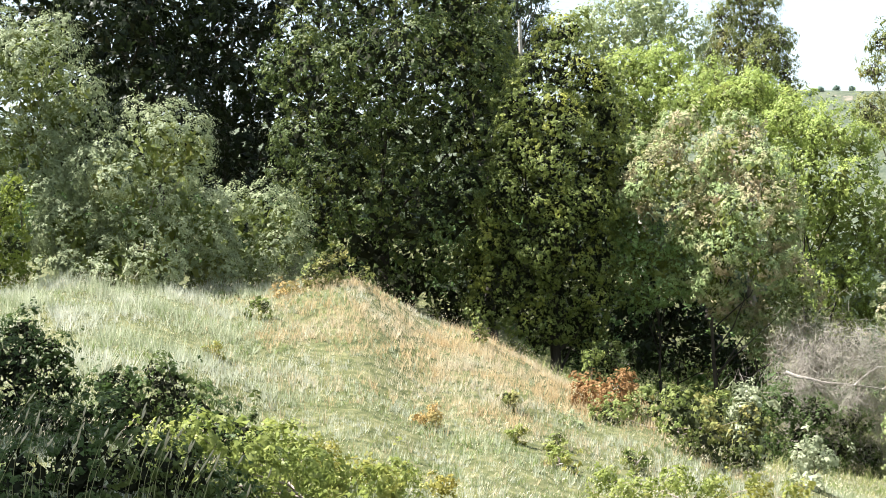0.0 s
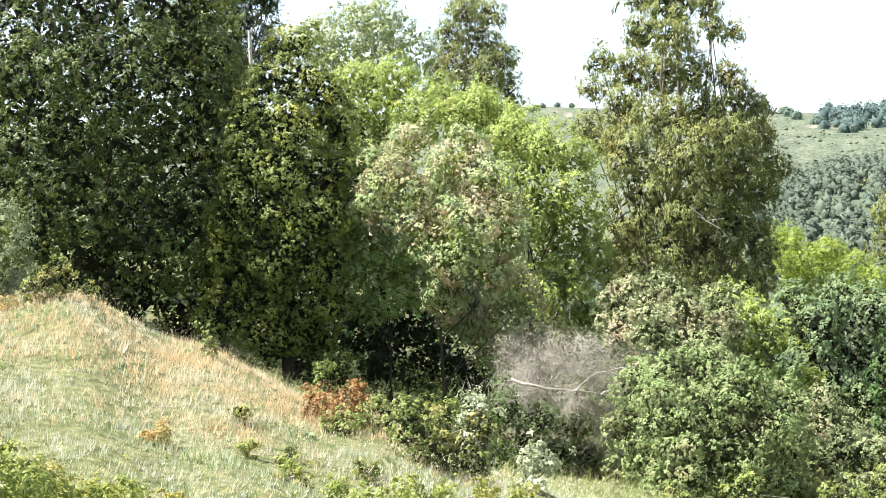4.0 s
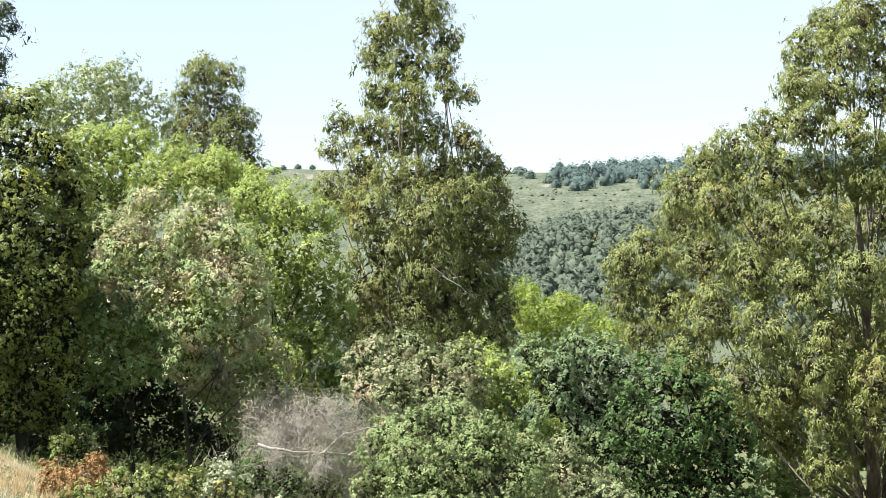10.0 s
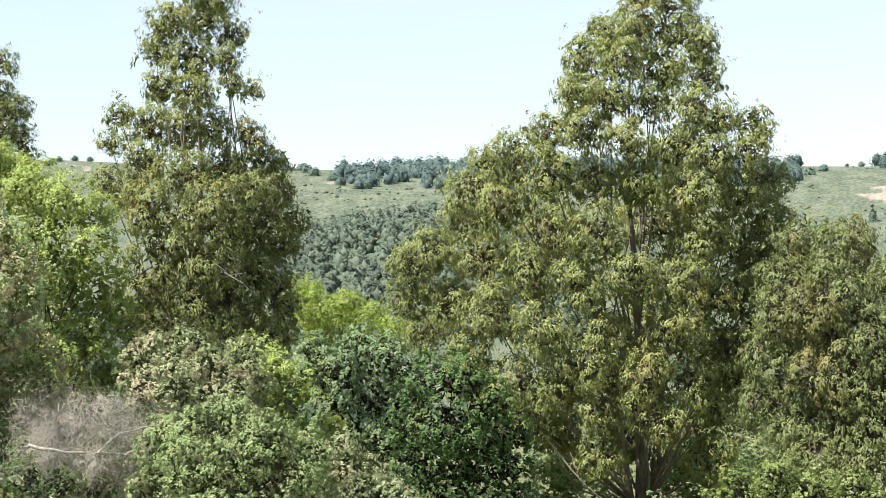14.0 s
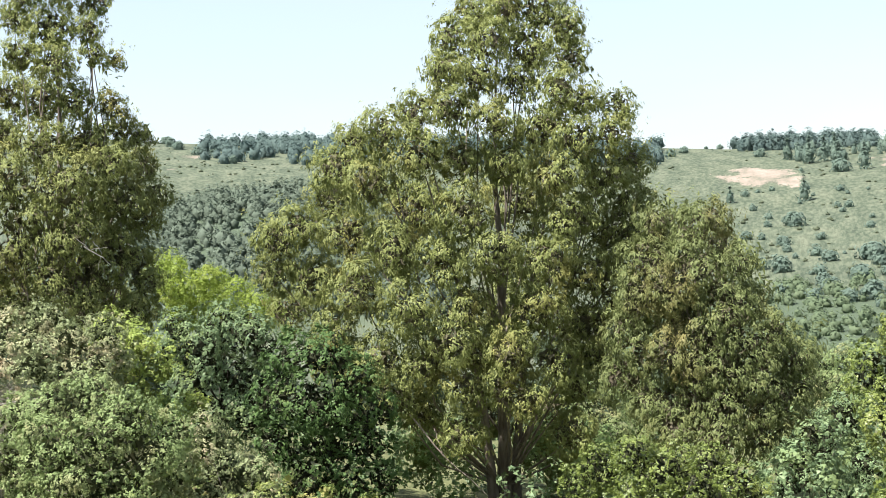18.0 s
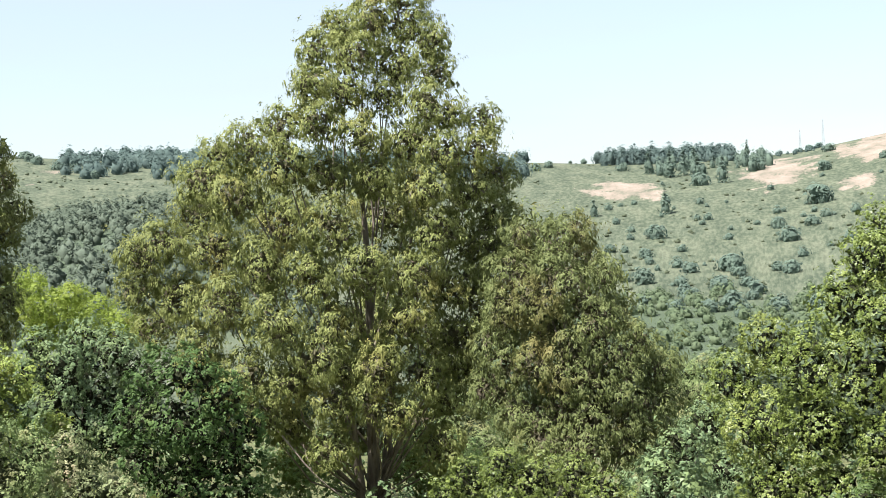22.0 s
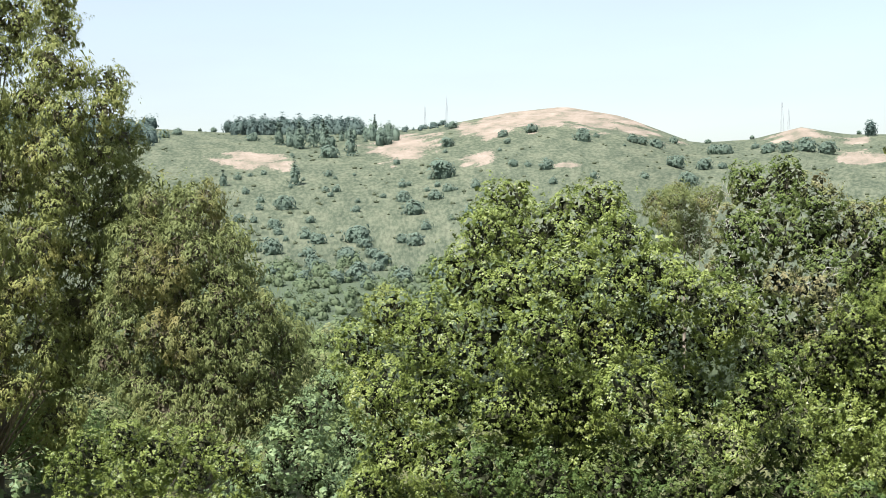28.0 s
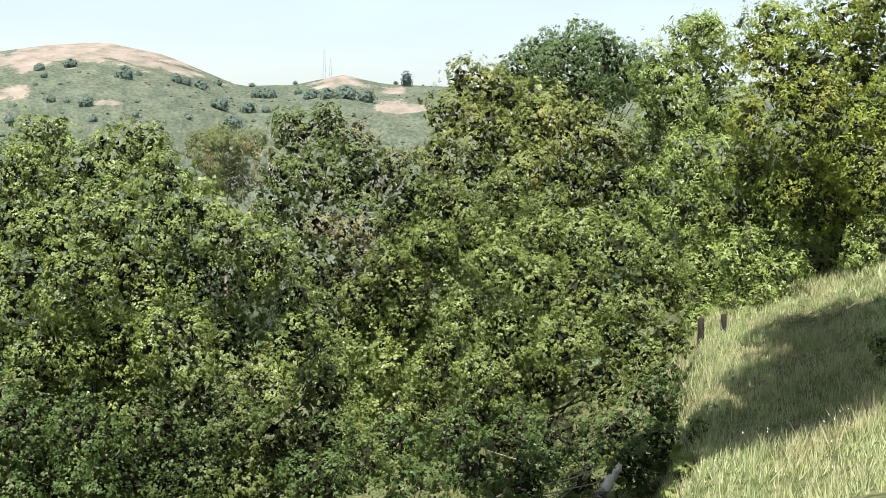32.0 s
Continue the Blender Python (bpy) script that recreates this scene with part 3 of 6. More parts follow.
def plant(name, sp, label, category, group, bearing, dist, seed, *boughs):
    """A tree or shrub: its foot at a bearing and distance, and its leafy masses bough by bough, each mass given by bearing, height angle and
    half width in degrees as seen from the eye; the masses lie at uneven depths round the trunk, or as far off as a fourth number says."""
    rng = np.random.default_rng(seed)
    bx, by = plot(bearing, dist)
    bz = float(ground(bx, by))
    thing = new(name)
    thing.location = (bx, by, bz)
    tagged(thing, label, category, group)
    foot = np.array([bx, by, bz])
    span = np.concatenate([np.array(b) for b in boughs])
    half = dist * np.radians(max(1.0, (span[:, 0].max() - span[:, 0].min()) / 2))
    mid_az = (span[:, 0].max() + span[:, 0].min()) / 2
    mid_el, half_el = (span[:, 1].max() + span[:, 1].min()) / 2, (span[:, 1].max() - span[:, 1].min()) / 2
    _, _, _, _, _, leaf, bark = SPECIES[sp]
    heads = []
    for b in boughs:
        b = np.array(b, float)
        side = np.clip((b[:, 0] - mid_az) / max(0.6, (span[:, 0].max() - span[:, 0].min()) / 2), -1, 1)
        near = np.where(rng.random(len(b)) < (0.82 if sp.endswith("euca") else 0.72), 1.0, -0.45) * np.sqrt(1 - 0.9 * side ** 2) + rng.normal(0, 0.14, len(b))
        if group == "live oaks":        # close billowing crowns
            near = (0.8 + 0.4 * np.sin(1.05 * b[:, 0] + seed) * np.cos(1.2 * b[:, 1])) * np.sqrt(1 - 0.9 * side ** 2) + rng.normal(0, 0.07, len(b))
        if category == "tree":
            lift = (b[:, 1] - mid_el) / max(0.5, half_el)
            near = near * np.where(lift > 0, np.sqrt(1 - 0.75 * np.clip(lift, 0, 1) ** 2), 1 - (0.05 if sp.endswith("euca") else 0.7) * np.clip(-lift, 0, 1) ** 1.6)
        d = b[:, 3] if b.shape[1] > 3 else dist - near * min(0.75 * half, 4.2)
        x, y = plot(b[:, 0], d)
        heads.append((np.stack([x, y, EYE + d * np.tan(np.radians(b[:, 1]))], -1) - foot, np.radians(b[:, 2]) * d * 1.22))
    every = [np.concatenate([h[k] for h in heads]) for k in (0, 1)]
    # the far side of the crown, in fewer and larger masses
    c, r = every
    turn = np.array([1, 1, 0]) * unit(foot * np.array([1, 1, 0]))
    back = c - 2 * (c * turn).sum(1, keepdims=True) * turn
    behind = (back * turn).sum(1) > 0.25 * half
    if category == "tree" and half > 2 and behind.any():
        v = leaves(rng, back[behind][::3], r[behind][::3] * 1.3, sp, 0.4, 2.5)
        part("crown", blades_mesh("crown", v, len(v) // 3, leaf), thing)
    for c, r in heads:
        v = leaves(rng, c, r, sp, 0.78 if category == "shrub" else 0.94, 1.35 if dist > 85 or dist > 55 and sp == "shadeoak" else 1.0, -turn, None if sp == "dead" else every) if group != "wayside oaks" else leaves(rng, c, r, sp, 2.6, 1.7)
        part("crown", blades_mesh("crown", v, len(v) // 3, leaf), thing)
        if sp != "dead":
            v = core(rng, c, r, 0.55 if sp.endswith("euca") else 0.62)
            # darkened filler stands for shade in the gaps; pale species keep leaf colour
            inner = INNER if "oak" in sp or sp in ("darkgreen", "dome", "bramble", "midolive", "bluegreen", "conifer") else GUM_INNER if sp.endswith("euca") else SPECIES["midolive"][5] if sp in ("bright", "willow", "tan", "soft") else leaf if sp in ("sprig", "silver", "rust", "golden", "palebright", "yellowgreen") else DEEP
            tagged(part("crown_filler", blades_mesh("crown_filler", v, len(v) // 3, inner), thing, "filler shards in crown gaps, mostly coloured dark for shade"), kind="stuff")
    if category == "shrub":
        # leafy skirts where a mass would hang clear of the ground
        c, r = every
        low = []
        for c_, r_ in zip(c, r):
            p_ = c_.copy()
            for _ in range(4):
                p_ = p_ - np.array([0, 0, 1.35 * r_])
                if p_[2] + bz < float(ground(bx + p_[0], by + p_[1])) - 0.3 * r_:
                    break
                if (np.linalg.norm(c - p_, axis=1) < 0.9 * r_).any() or any(np.linalg.norm(q_ - p_) < 0.9 * r_ for q_, _ in low):
                    continue
                low.append((p_, r_))
        if low:
            v = leaves(rng, np.array([q_ for q_, _ in low]), np.array([q_ for _, q_ in low]), sp, 0.7, 1.4, -turn, every)
            tagged(part("skirt", blades_mesh("skirt", v, len(v) // 3, leaf), thing, "low leafy branches"), kind="stuff")
    if sp == "twigoak":
        v = leaves(rng, *every, "baretwig")
        tagged(part("bare_twig_tangle", blades_mesh("bare_twig_tangle", v, len(v) // 3, SPECIES["baretwig"][5]), thing, "bare pale grey twigs"), kind="stuff")
    c, r = np.concatenate([h[0] for h in heads]), np.concatenate([h[1] for h in heads])
    top = c[:, 2].max()
    girth = float(np.clip(top * 0.016, 0.03, 0.36)) if category == "tree" else float(np.clip(top * 0.012, 0.005, 0.03))
    lean = c[c[:, 2] > top * 0.6].mean(0) if (c[:, 2] > top * 0.6).any() else c.mean(0)
    if group == "wayside oaks":
        lean = lean * np.array([0.25, 0.25, 1])

    def stem_from(x0, lean_, top_, girth_):
        st = [np.array([x0, 0, -0.3])] + [np.array([x0 + (lean_[0] - x0) * s ** 1.5 + rng.normal(0, 0.03) * top * 0.3, lean_[1] * s ** 1.5, top_ * 0.85 * s]) for s in (0.15, 0.35, 0.55, 0.75, 1.0)]
        v, n, k = tube(st, girth_ * np.array([1.5, 1.05, 0.85, 0.62, 0.38, 0.12]), 9, 0.06, rng)
        part("trunk" if category == "tree" else "stem", grid_mesh("trunk", v, n, k, bark, True), thing)
        return st

    if sp.endswith("euca"):
        girth *= 0.7
    elif name == "acacia":
        girth *= 0.5
        lean, top = lean * 0.8, top * 0.8
    elif category == "tree":
        lean, top = lean * 0.6 + turn * min(0.5 * half, 2.5), top * 0.72
    stem = stem_from(0, lean, top, girth)
    if sp.endswith("euca") and half > 5:
        stem_from(-0.5, lean + np.array([-3.2, 0.5, 0]), top * 0.75, girth * 0.75)
        stem_from(0.6, lean + np.array([2.6, -0.5, 0]), top * 0.8, girth * 0.7)
    order = rng.permutation(len(c))[: (44 if sp.endswith("euca") else 12 if category == "tree" else 6)]
    for q in order:
        if group == "wayside oaks" and np.hypot(*c[q, :2]) > 4:
            continue
        s = float(np.clip(c[q, 2] / max(top, 0.1) * 0.75 - (0.3 if sp.endswith("euca") else 0.12), 0.05, 0.8))
        a_ = np.array([np.interp(s, [0, .15, .35, .55, .75, 1.0], [p_[k_] for p_ in stem]) for k_ in range(3)])
        e_ = c[q]
        mid = (a_ + e_) / 2 + rng.normal(0, 0.06, 3) * np.linalg.norm(e_ - a_) + np.array([0, 0, -0.06 * np.linalg.norm(e_ - a_)])
        g = (girth * (0.19 - 0.1 * s) if sp.endswith("euca") else girth * (0.30 - 0.2 * s)) + 0.012
        v, n, k = tube([a_, (a_ + mid) / 2, mid, (mid + e_) / 2 + rng.normal(0, 0.04, 3), e_, e_ + (e_ - mid) * 0.06], np.array([1, 0.85, 0.7, 0.5, 0.3, 0.1]) * g, 6)
        part("branch", grid_mesh("branch", v, n, k, bark, True), thing)
    return thing


plant("oak_tree", "shadeoak", "dense oak behind the shrubs, leaves coloured dark for deep shade", "tree", "woodland edge", -11.09, 60, 101,
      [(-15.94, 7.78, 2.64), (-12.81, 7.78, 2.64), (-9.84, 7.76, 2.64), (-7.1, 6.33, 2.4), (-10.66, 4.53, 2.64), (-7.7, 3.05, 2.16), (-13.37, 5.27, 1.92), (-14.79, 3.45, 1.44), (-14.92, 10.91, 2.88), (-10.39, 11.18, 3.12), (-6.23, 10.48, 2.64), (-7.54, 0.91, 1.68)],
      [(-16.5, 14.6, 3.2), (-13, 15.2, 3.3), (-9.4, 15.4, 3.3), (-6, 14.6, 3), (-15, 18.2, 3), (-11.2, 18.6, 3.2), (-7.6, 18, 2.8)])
plant("willow", "willow", "tall grey-green willow shrub at the meadow's edge", "shrub", "willows", -16.8, 38, 102,
      [(-15.99, 6.43, 1.8), (-14.95, 4.83, 1.68), (-16.53, 4.17, 1.92), (-15.28, 7.56, 0.96), (-16.81, 2.58, 1.68), (-18.65, 5.1, 2.16), (-18.55, 7.32, 1.92)])
plant("willow", "willow", "broad rounded grey-green willow above pale grass", "shrub", "willows", -12.12, 37, 103,
      [(-11.18, 3.14, 1.8), (-12.62, 1.55, 2.04), (-10.04, 2.88, 1.32), (-10.83, 0.32, 2.16), (-13.6, -0.29, 1.92), (-14.94, -0.24, 1.2), (-9.46, -0.21, 1.44), (-12.07, -1.75, 2.16), (-9.3, -2.11, 1.44), (-14.11, -1.89, 1.44)])
plant("willow", "willow", "low grey-green willow beside the dark oak", "shrub", "willows", -7.17, 38, 104,
      [(-7.59, -0.27, 1.68), (-6.17, -0.09, 0.96), (-6.94, -1.73, 1.44), (-8.6, -2.13, 1.44), (-5.74, -1.3, 0.72), (-7.47, -3.13, 1.2)])
plant("shrub", "sunbay", "small bright yellow-green shrub in sun at the meadow's edge", "shrub", "", -17.9, 34, 105,
      [(-18.6, 1.3, 0.9), (-17.5, 0.7, 0.75), (-16.9, 1.5, 0.5), (-18.4, -0.5, 0.9), (-17.1, -0.8, 0.7), (-18.0, -1.9, 0.8)])
plant("oak_tree", "darkoak", "large dark oak with sunlit outer leaves behind the knoll", "tree", "woodland edge", -1.97, 47, 106,
      [(-3, 8.1, 2.88), (-4.98, 6.05, 1.68), (-1.16, 6.17, 2.64), (-4.11, 3.9, 1.92), (-1.76, 2.87, 2.64), (1.23, 6.09, 2.16), (1.61, 3.23, 2.16), (-3.74, 1.26, 1.92), (-0.91, -0.03, 2.64), (1.51, 0.36, 2.16), (-4.75, -0.38, 1.2), (-2.88, -1.4, 1.68), (-0.52, -2.45, 1.68), (2.14, -2.06, 1.44), (-5.56, 3.23, 0.84), (-6.09, 1.82, 0.6), (-1.01, 10.37, 2.88), (1.35, 9.36, 2.16), (-3.63, 10.43, 2.16), (-3.87, -2.33, 1.2), (-1.53, -3.85, 1.2), (0.87, -3.94, 1.2)])
plant("oak_tree", "oliveoak", "light olive-green treetop rising behind the dark oak", "tree", "woodland edge", 2.54, 52, 107,
      [(2, 7.48, 1.2), (2.66, 6.04, 1.08), (2.28, 8.86, 1.2), (3.09, 4.6, 1.2), (2.95, 7.44, 0.96)])
plant("oak_tree", "oliveoak", "broad pointed olive-green oak with yellow-green young leaves", "tree", "woodland edge", 5.12, 45.5, 108,
      [(5.38, 7.01, 0.84), (6.18, 7.34, 0.72), (4.76, 5.76, 1.08), (6.22, 5.74, 1.2), (7.22, 5.26, 0.96), (4.24, 4.17, 1.2), (5.8, 3.91, 1.32), (7.38, 3.64, 1.2), (3.94, 2.34, 1.32), (5.49, 2.06, 1.44), (7.07, 1.78, 1.32), (3.41, 0.51, 1.32), (4.96, 0.22, 1.44), (6.65, -0.08, 1.44), (7.71, 0.59, 0.84), (3.33, -1.33, 1.32), (5.1, -1.65, 1.56), (6.91, -1.96, 1.32), (3.46, -3.19, 1.44), (5.47, -3.53, 1.44), (7.06, -3.61, 1.08), (4.51, -4.87, 1.32), (2.54, -4.06, 1.2), (6.32, -4.98, 1.2)])
plant("bay_tree", "bright", "bright green broadleaf tree standing behind tan-topped trees", "tree", "bright trees", 11.63, 62, 109,
      [(8.81, 5.3, 1.08), (10.22, 5.46, 1.2), (9.71, 4.08, 1.44), (11.34, 4, 1.2), (8.98, 3.17, 1.2), (12.72, 3.93, 0.96), (13.65, 4.35, 0.96), (14.76, 3.83, 0.96), (15.19, 3.11, 0.84), (11.83, 4.91, 0.96), (8.07, 4.16, 0.96)])
plant("poplar", "palebright", "pale green airy poplar on the skyline", "tree", "", 8.98, 90, 110,
      [(7.23, 7.25, 1.15), (8.42, 7.65, 1.3), (9.82, 7.57, 1.3), (10.73, 6.83, 1.15), (8.86, 6.7, 1.15), (7.68, 6.52, 0.86), (9.37, 8.18, 0.86)])
plant("pine", "conifer", "dark leaning pine with open bare limbs on the skyline", "tree", "", 2, 108, 111,
      [(3.96, 10.25, 0.58), (4.88, 9.16, 0.43), (4.38, 9.71, 0.48), (5.21, 9.38, 0.26), (5.02, 8.84, 0.26), (5.74, 10.5, 0.31), (5.02, 10.04, 0.19), (2.6, 10.1, 0.48), (3.09, 9.63, 0.24), (3.81, 11.07, 0.62), (4.69, 10.96, 0.53), (5.38, 11.18, 0.38), (2.93, 11.07, 0.58)])
BOUGH_LINES = [(3.4, 6.6, 5.7, 7.67), (3.4, 7.4, 5.25, 8.28), (3.5, 6.5, 4.86, 7.36), (3.6, 6.2, 5.44, 7.05), (3.5, 8.0, 4.67, 8.65), (3.4, 7.1, 5.0, 7.94), (3.4, 8.6, 5.0, 9.4)]
plant("cypress", "conifer", "dark cypress with flat feathery boughs behind a pole", "tree", "", 3.4, 112, 112,
      [(3.43, 8.95, 0.43), (3.5, 8.3, 0.5), (3.5, 7.71, 0.6), (3.38, 7.0, 0.7), (3.2, 9.6, 0.45), (3.0, 10.3, 0.4)],
      [(a0 + (a1 - a0) * q, e0 + (e1 - e0) * q - 0.25 * q * (1 - q), 0.24 - 0.14 * q) for a0, e0, a1, e1 in BOUGH_LINES for q in (0.2, 0.36, 0.52, 0.68, 0.84, 1.0)])
plant("acacia", "tan", "grey-green tree with tan seed heads over its crown", "tree", "tan trees", 11.8, 44.5, 113,
      [(10.64, 3.0, 0.8), (9.19, 2.3, 0.9), (13.14, 2.6, 1.0), (12.4, 1.9, 1.1), (10.09, 1, 1.5), (11.95, 0.8, 1.4), (13.78, 1.2, 1.2), (14.5, 0.2, 1.0), (8.9, 0.4, 0.9), (11.4, -0.7, 1.3), (13.04, -0.76, 1.5), (14.75, -1.1, 1.0), (12.2, -2.2, 1.3), (13.67, -2.65, 1.1), (12.0, -3.6, 0.9)],
      [(14.9, -2.9, 0.9), (15.3, -4.0, 0.9), (14.3, -4.3, 0.9), (15.6, -5.2, 0.8)])
plant("acacia", "soft", "soft green tree grown into the tan-topped tree", "tree", "tan trees", 9.6, 45.5, 213,
      [(8.3, -0.9, 0.9), (9.3, -1.7, 1.2), (10.5, -1.9, 1.1), (8.6, -2.8, 1.0), (9.9, -3.0, 1.2), (11.0, -3.1, 1.0), (9.1, -3.9, 0.9)])
# dark-leaved mass fills the shaded hollow below the tan crown
plant("oak_tree", "shadeoak", "oak added for shade under the tan-topped tree, leaves coloured dark", "tree", "woodland edge", 10.2, 47, 214,
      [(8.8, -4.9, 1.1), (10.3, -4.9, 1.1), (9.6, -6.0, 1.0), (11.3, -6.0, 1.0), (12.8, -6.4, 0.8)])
plant("acacia", "tan", "leaning grey-green tree with a ragged tan crown", "tree", "tan trees", 13.2, 46, 215,
      [(12.4, -4.5, 0.8), (13.3, -5.0, 0.8), (14.4, -5.6, 0.75), (15.3, -6.1, 0.6), (13.6, -6.0, 0.6)])
plant("bay_tree", "bright", "tall bright green broadleaf tree in full sun", "tree", "bright trees", 15.46, 58, 114,
      [(13.76, 4.28, 0.96), (12.81, 4.31, 0.84), (15.16, 3.05, 1.08), (16.58, 2.53, 1.2), (17.77, 2.02, 0.96), (15.82, 1.12, 1.32), (17.24, 0.36, 1.44), (17.91, -1.1, 0.96), (16.46, -1.54, 1.2), (15.54, -0.31, 1.2), (17.38, -3.01, 1.2), (18.12, -2.07, 0.96), (16.4, -3.46, 1.2), (18.05, -4.47, 1.08), (17.08, -4.92, 0.96)])
plant("eucalyptus", "euca", "distant eucalyptus with layered rounded crown on the skyline", "tree", "eucalyptus", 13.5, 105, 115,
      [(13.31, 8.48, 0.67), (14.25, 8.32, 0.62), (12.55, 7.69, 0.58), (13.71, 7.17, 0.86), (14.62, 6.43, 0.67), (12.5, 6.75, 0.62), (12.93, 6.03, 0.77), (14.1, 5.74, 0.77), (14.91, 5.35, 0.58), (15, 4.75, 0.48), (11.99, 6.07, 0.48), (12.17, 5.12, 0.58), (13.58, 4.94, 0.67)])
plant("eucalyptus", "euca", "tall open eucalyptus with drooping grey-green leaves and dead twigs", "tree", "eucalyptus", 22.05, 62, 116,
      [(21.05, 9.86, 0.84), (22.49, 10.01, 0.94), (23.66, 9.47, 0.65), (20.5, 8.73, 0.65), (21.92, 8.41, 0.94), (23.36, 8.32, 0.65), (20.66, 7.3, 0.74), (22.08, 6.98, 0.84), (23.54, 7.37, 0.48), (24.49, 7.19, 0.34), (18.91, 6.1, 0.55), (18.49, 5.05, 0.53), (20.08, 5.68, 0.84), (21.51, 5.36, 1.03), (22.72, 5.52, 0.74), (24.14, 5.2, 0.65), (19.76, 4.26, 0.94), (21.41, 3.69, 1.03), (23.1, 3.83, 0.84), (24.56, 4.22, 0.65), (18.27, 3.39, 0.65), (25.26, 3.94, 0.55), (24, 2.82, 0.94), (25.43, 2.73, 0.74)],
      [(25.84, 1.51, 0.72), (22.28, 1.96, 1.44), (20.12, 2.09, 1.44), (19.2, 2.86, 0.65), (24.4, 1.36, 1.08), (25.31, 0.59, 0.84), (20.51, 0.38, 1.44), (22.41, 0.03, 1.44), (24.06, -0.54, 1.08), (19.94, -1.03, 1.44), (21.84, -1.62, 1.44), (23.51, -1.71, 1.2), (24.74, -1.06, 0.96), (25.17, -2.04, 0.84), (22.73, -2.87, 0.96), (20.32, -2.97, 1.2), (21.98, -3.31, 1.32), (23.66, -3.4, 1.2), (24.86, -3.22, 0.96), (21.18, -4.7, 1.2), (19.37, -2.68, 1.08), (22.11, 11.65, 0.84), (23.03, 10.9, 0.74)])
plant("dead_shrub", "dead", "leafless grey brush in the gully", "shrub", "", 17.53, 42, 117,
      [(15.82, -6.05, 1.08), (17.49, -6.16, 1.2), (18.69, -6.23, 0.84), (16.69, -7.53, 1.44), (18.1, -8.09, 1.44), (15.77, -6.76, 0.96), (17.31, -9.22, 1.2), (19.89, -6.3, 0.72), (20.09, -7.02, 0.96), (14.97, -6.24, 0.84), (19.07, -7.91, 1.08)])
plant("shrub", "tanshrub", "grey-green shrub with tan tips above the gully", "shrub", "gully shrubs", 21.51, 42, 118,
      [(19.54, -3.89, 0.96), (21, -3.73, 1.08), (22.17, -4.27, 0.96), (19.23, -5.07, 0.96), (20.67, -5.15, 1.2), (22.58, -5.49, 1.2), (23.62, -4.11, 0.84), (23.79, -5.31, 0.96)])
plant("shrub", "greyshrub", "broad soft green shrub filling the gully", "shrub", "gully shrubs", 22.82, 38, 119,
      [(20.06, -7.49, 1.08), (21.53, -7.1, 1.2), (22.98, -6.94, 1.2), (21.19, -8.74, 1.44), (19.48, -9.11, 0.96), (23.12, -8.6, 1.44), (24.37, -7.71, 1.2), (24.77, -9.14, 1.44), (22.31, -10.2, 1.44), (20.38, -10.33, 1.2), (26.01, -8.25, 0.96), (26.16, -9.9, 1.2), (23.73, -10.5, 1.44), (21.74, -11.8, 1.44), (24.63, -11.46, 1.44)])
plant("shrub", "bright", "yellow-green sapling among grey-green shrubs", "shrub", "gully shrubs", 25.43, 44, 120,
      [(23.84, -4.36, 1.08), (25.01, -4.9, 0.96), (25.15, -6.57, 0.72), (25.68, -5.64, 0.84), (27.02, -7.24, 0.6), (24.24, -5.81, 0.84)])
plant("poplar", "yellowgreen", "bright yellow-green grove beyond the gully", "tree", "", 28.2, 80, 121,
      [(26.58, -2.35, 0.84), (27.77, -2.29, 0.84), (28.69, -2.7, 0.84), (29.59, -3.33, 0.72), (27, -3.33, 0.96), (28.41, -3.51, 0.96), (26.14, -1.61, 0.72), (30.27, -3.72, 0.72)])
plant("oak_tree", "bluegreen", "rounded blue-green oak in the valley", "tree", "valley oaks", 28.27, 52, 122,
      [(28.37, -4.11, 1.08), (29.53, -4.39, 1.08), (27.38, -5.01, 1.08), (30.19, -5.13, 0.84), (28.52, -5.77, 1.32), (27.06, -6.41, 1.08), (29.17, -6.73, 1.2), (26.49, -4.02, 0.72), (26.18, -5.19, 0.84), (30.36, -6.31, 0.84), (27.71, -7.62, 1.2), (29.34, -7.91, 1.2)])
plant("oak_tree", "darkgreen", "dense dark green oak in the valley beside a eucalyptus", "tree", "valley oaks", 32.73, 42, 123,
      [(31.33, -5.64, 1.2), (32.7, -5.69, 1.2), (33.79, -6.66, 1.08), (30.54, -7.25, 1.2), (32.14, -7.53, 1.44), (33.72, -8.04, 1.44), (34.86, -7.83, 0.84), (30.67, -9.11, 1.32), (32.49, -9.61, 1.44), (34.32, -9.42, 1.2), (31.51, -10.74, 1.2), (33.33, -10.99, 1.2), (34.92, -10.78, 0.96)])
plant("shrub", "tanshrub", "dry grey-green scrub at the oak's foot", "shrub", "gully shrubs", 28.43, 39, 124,
      [(27.64, -8.78, 1.2), (28.26, -10.43, 1.44), (29.43, -10.46, 0.96), (27.04, -11.08, 1.44), (29.83, -11.62, 1.2)])
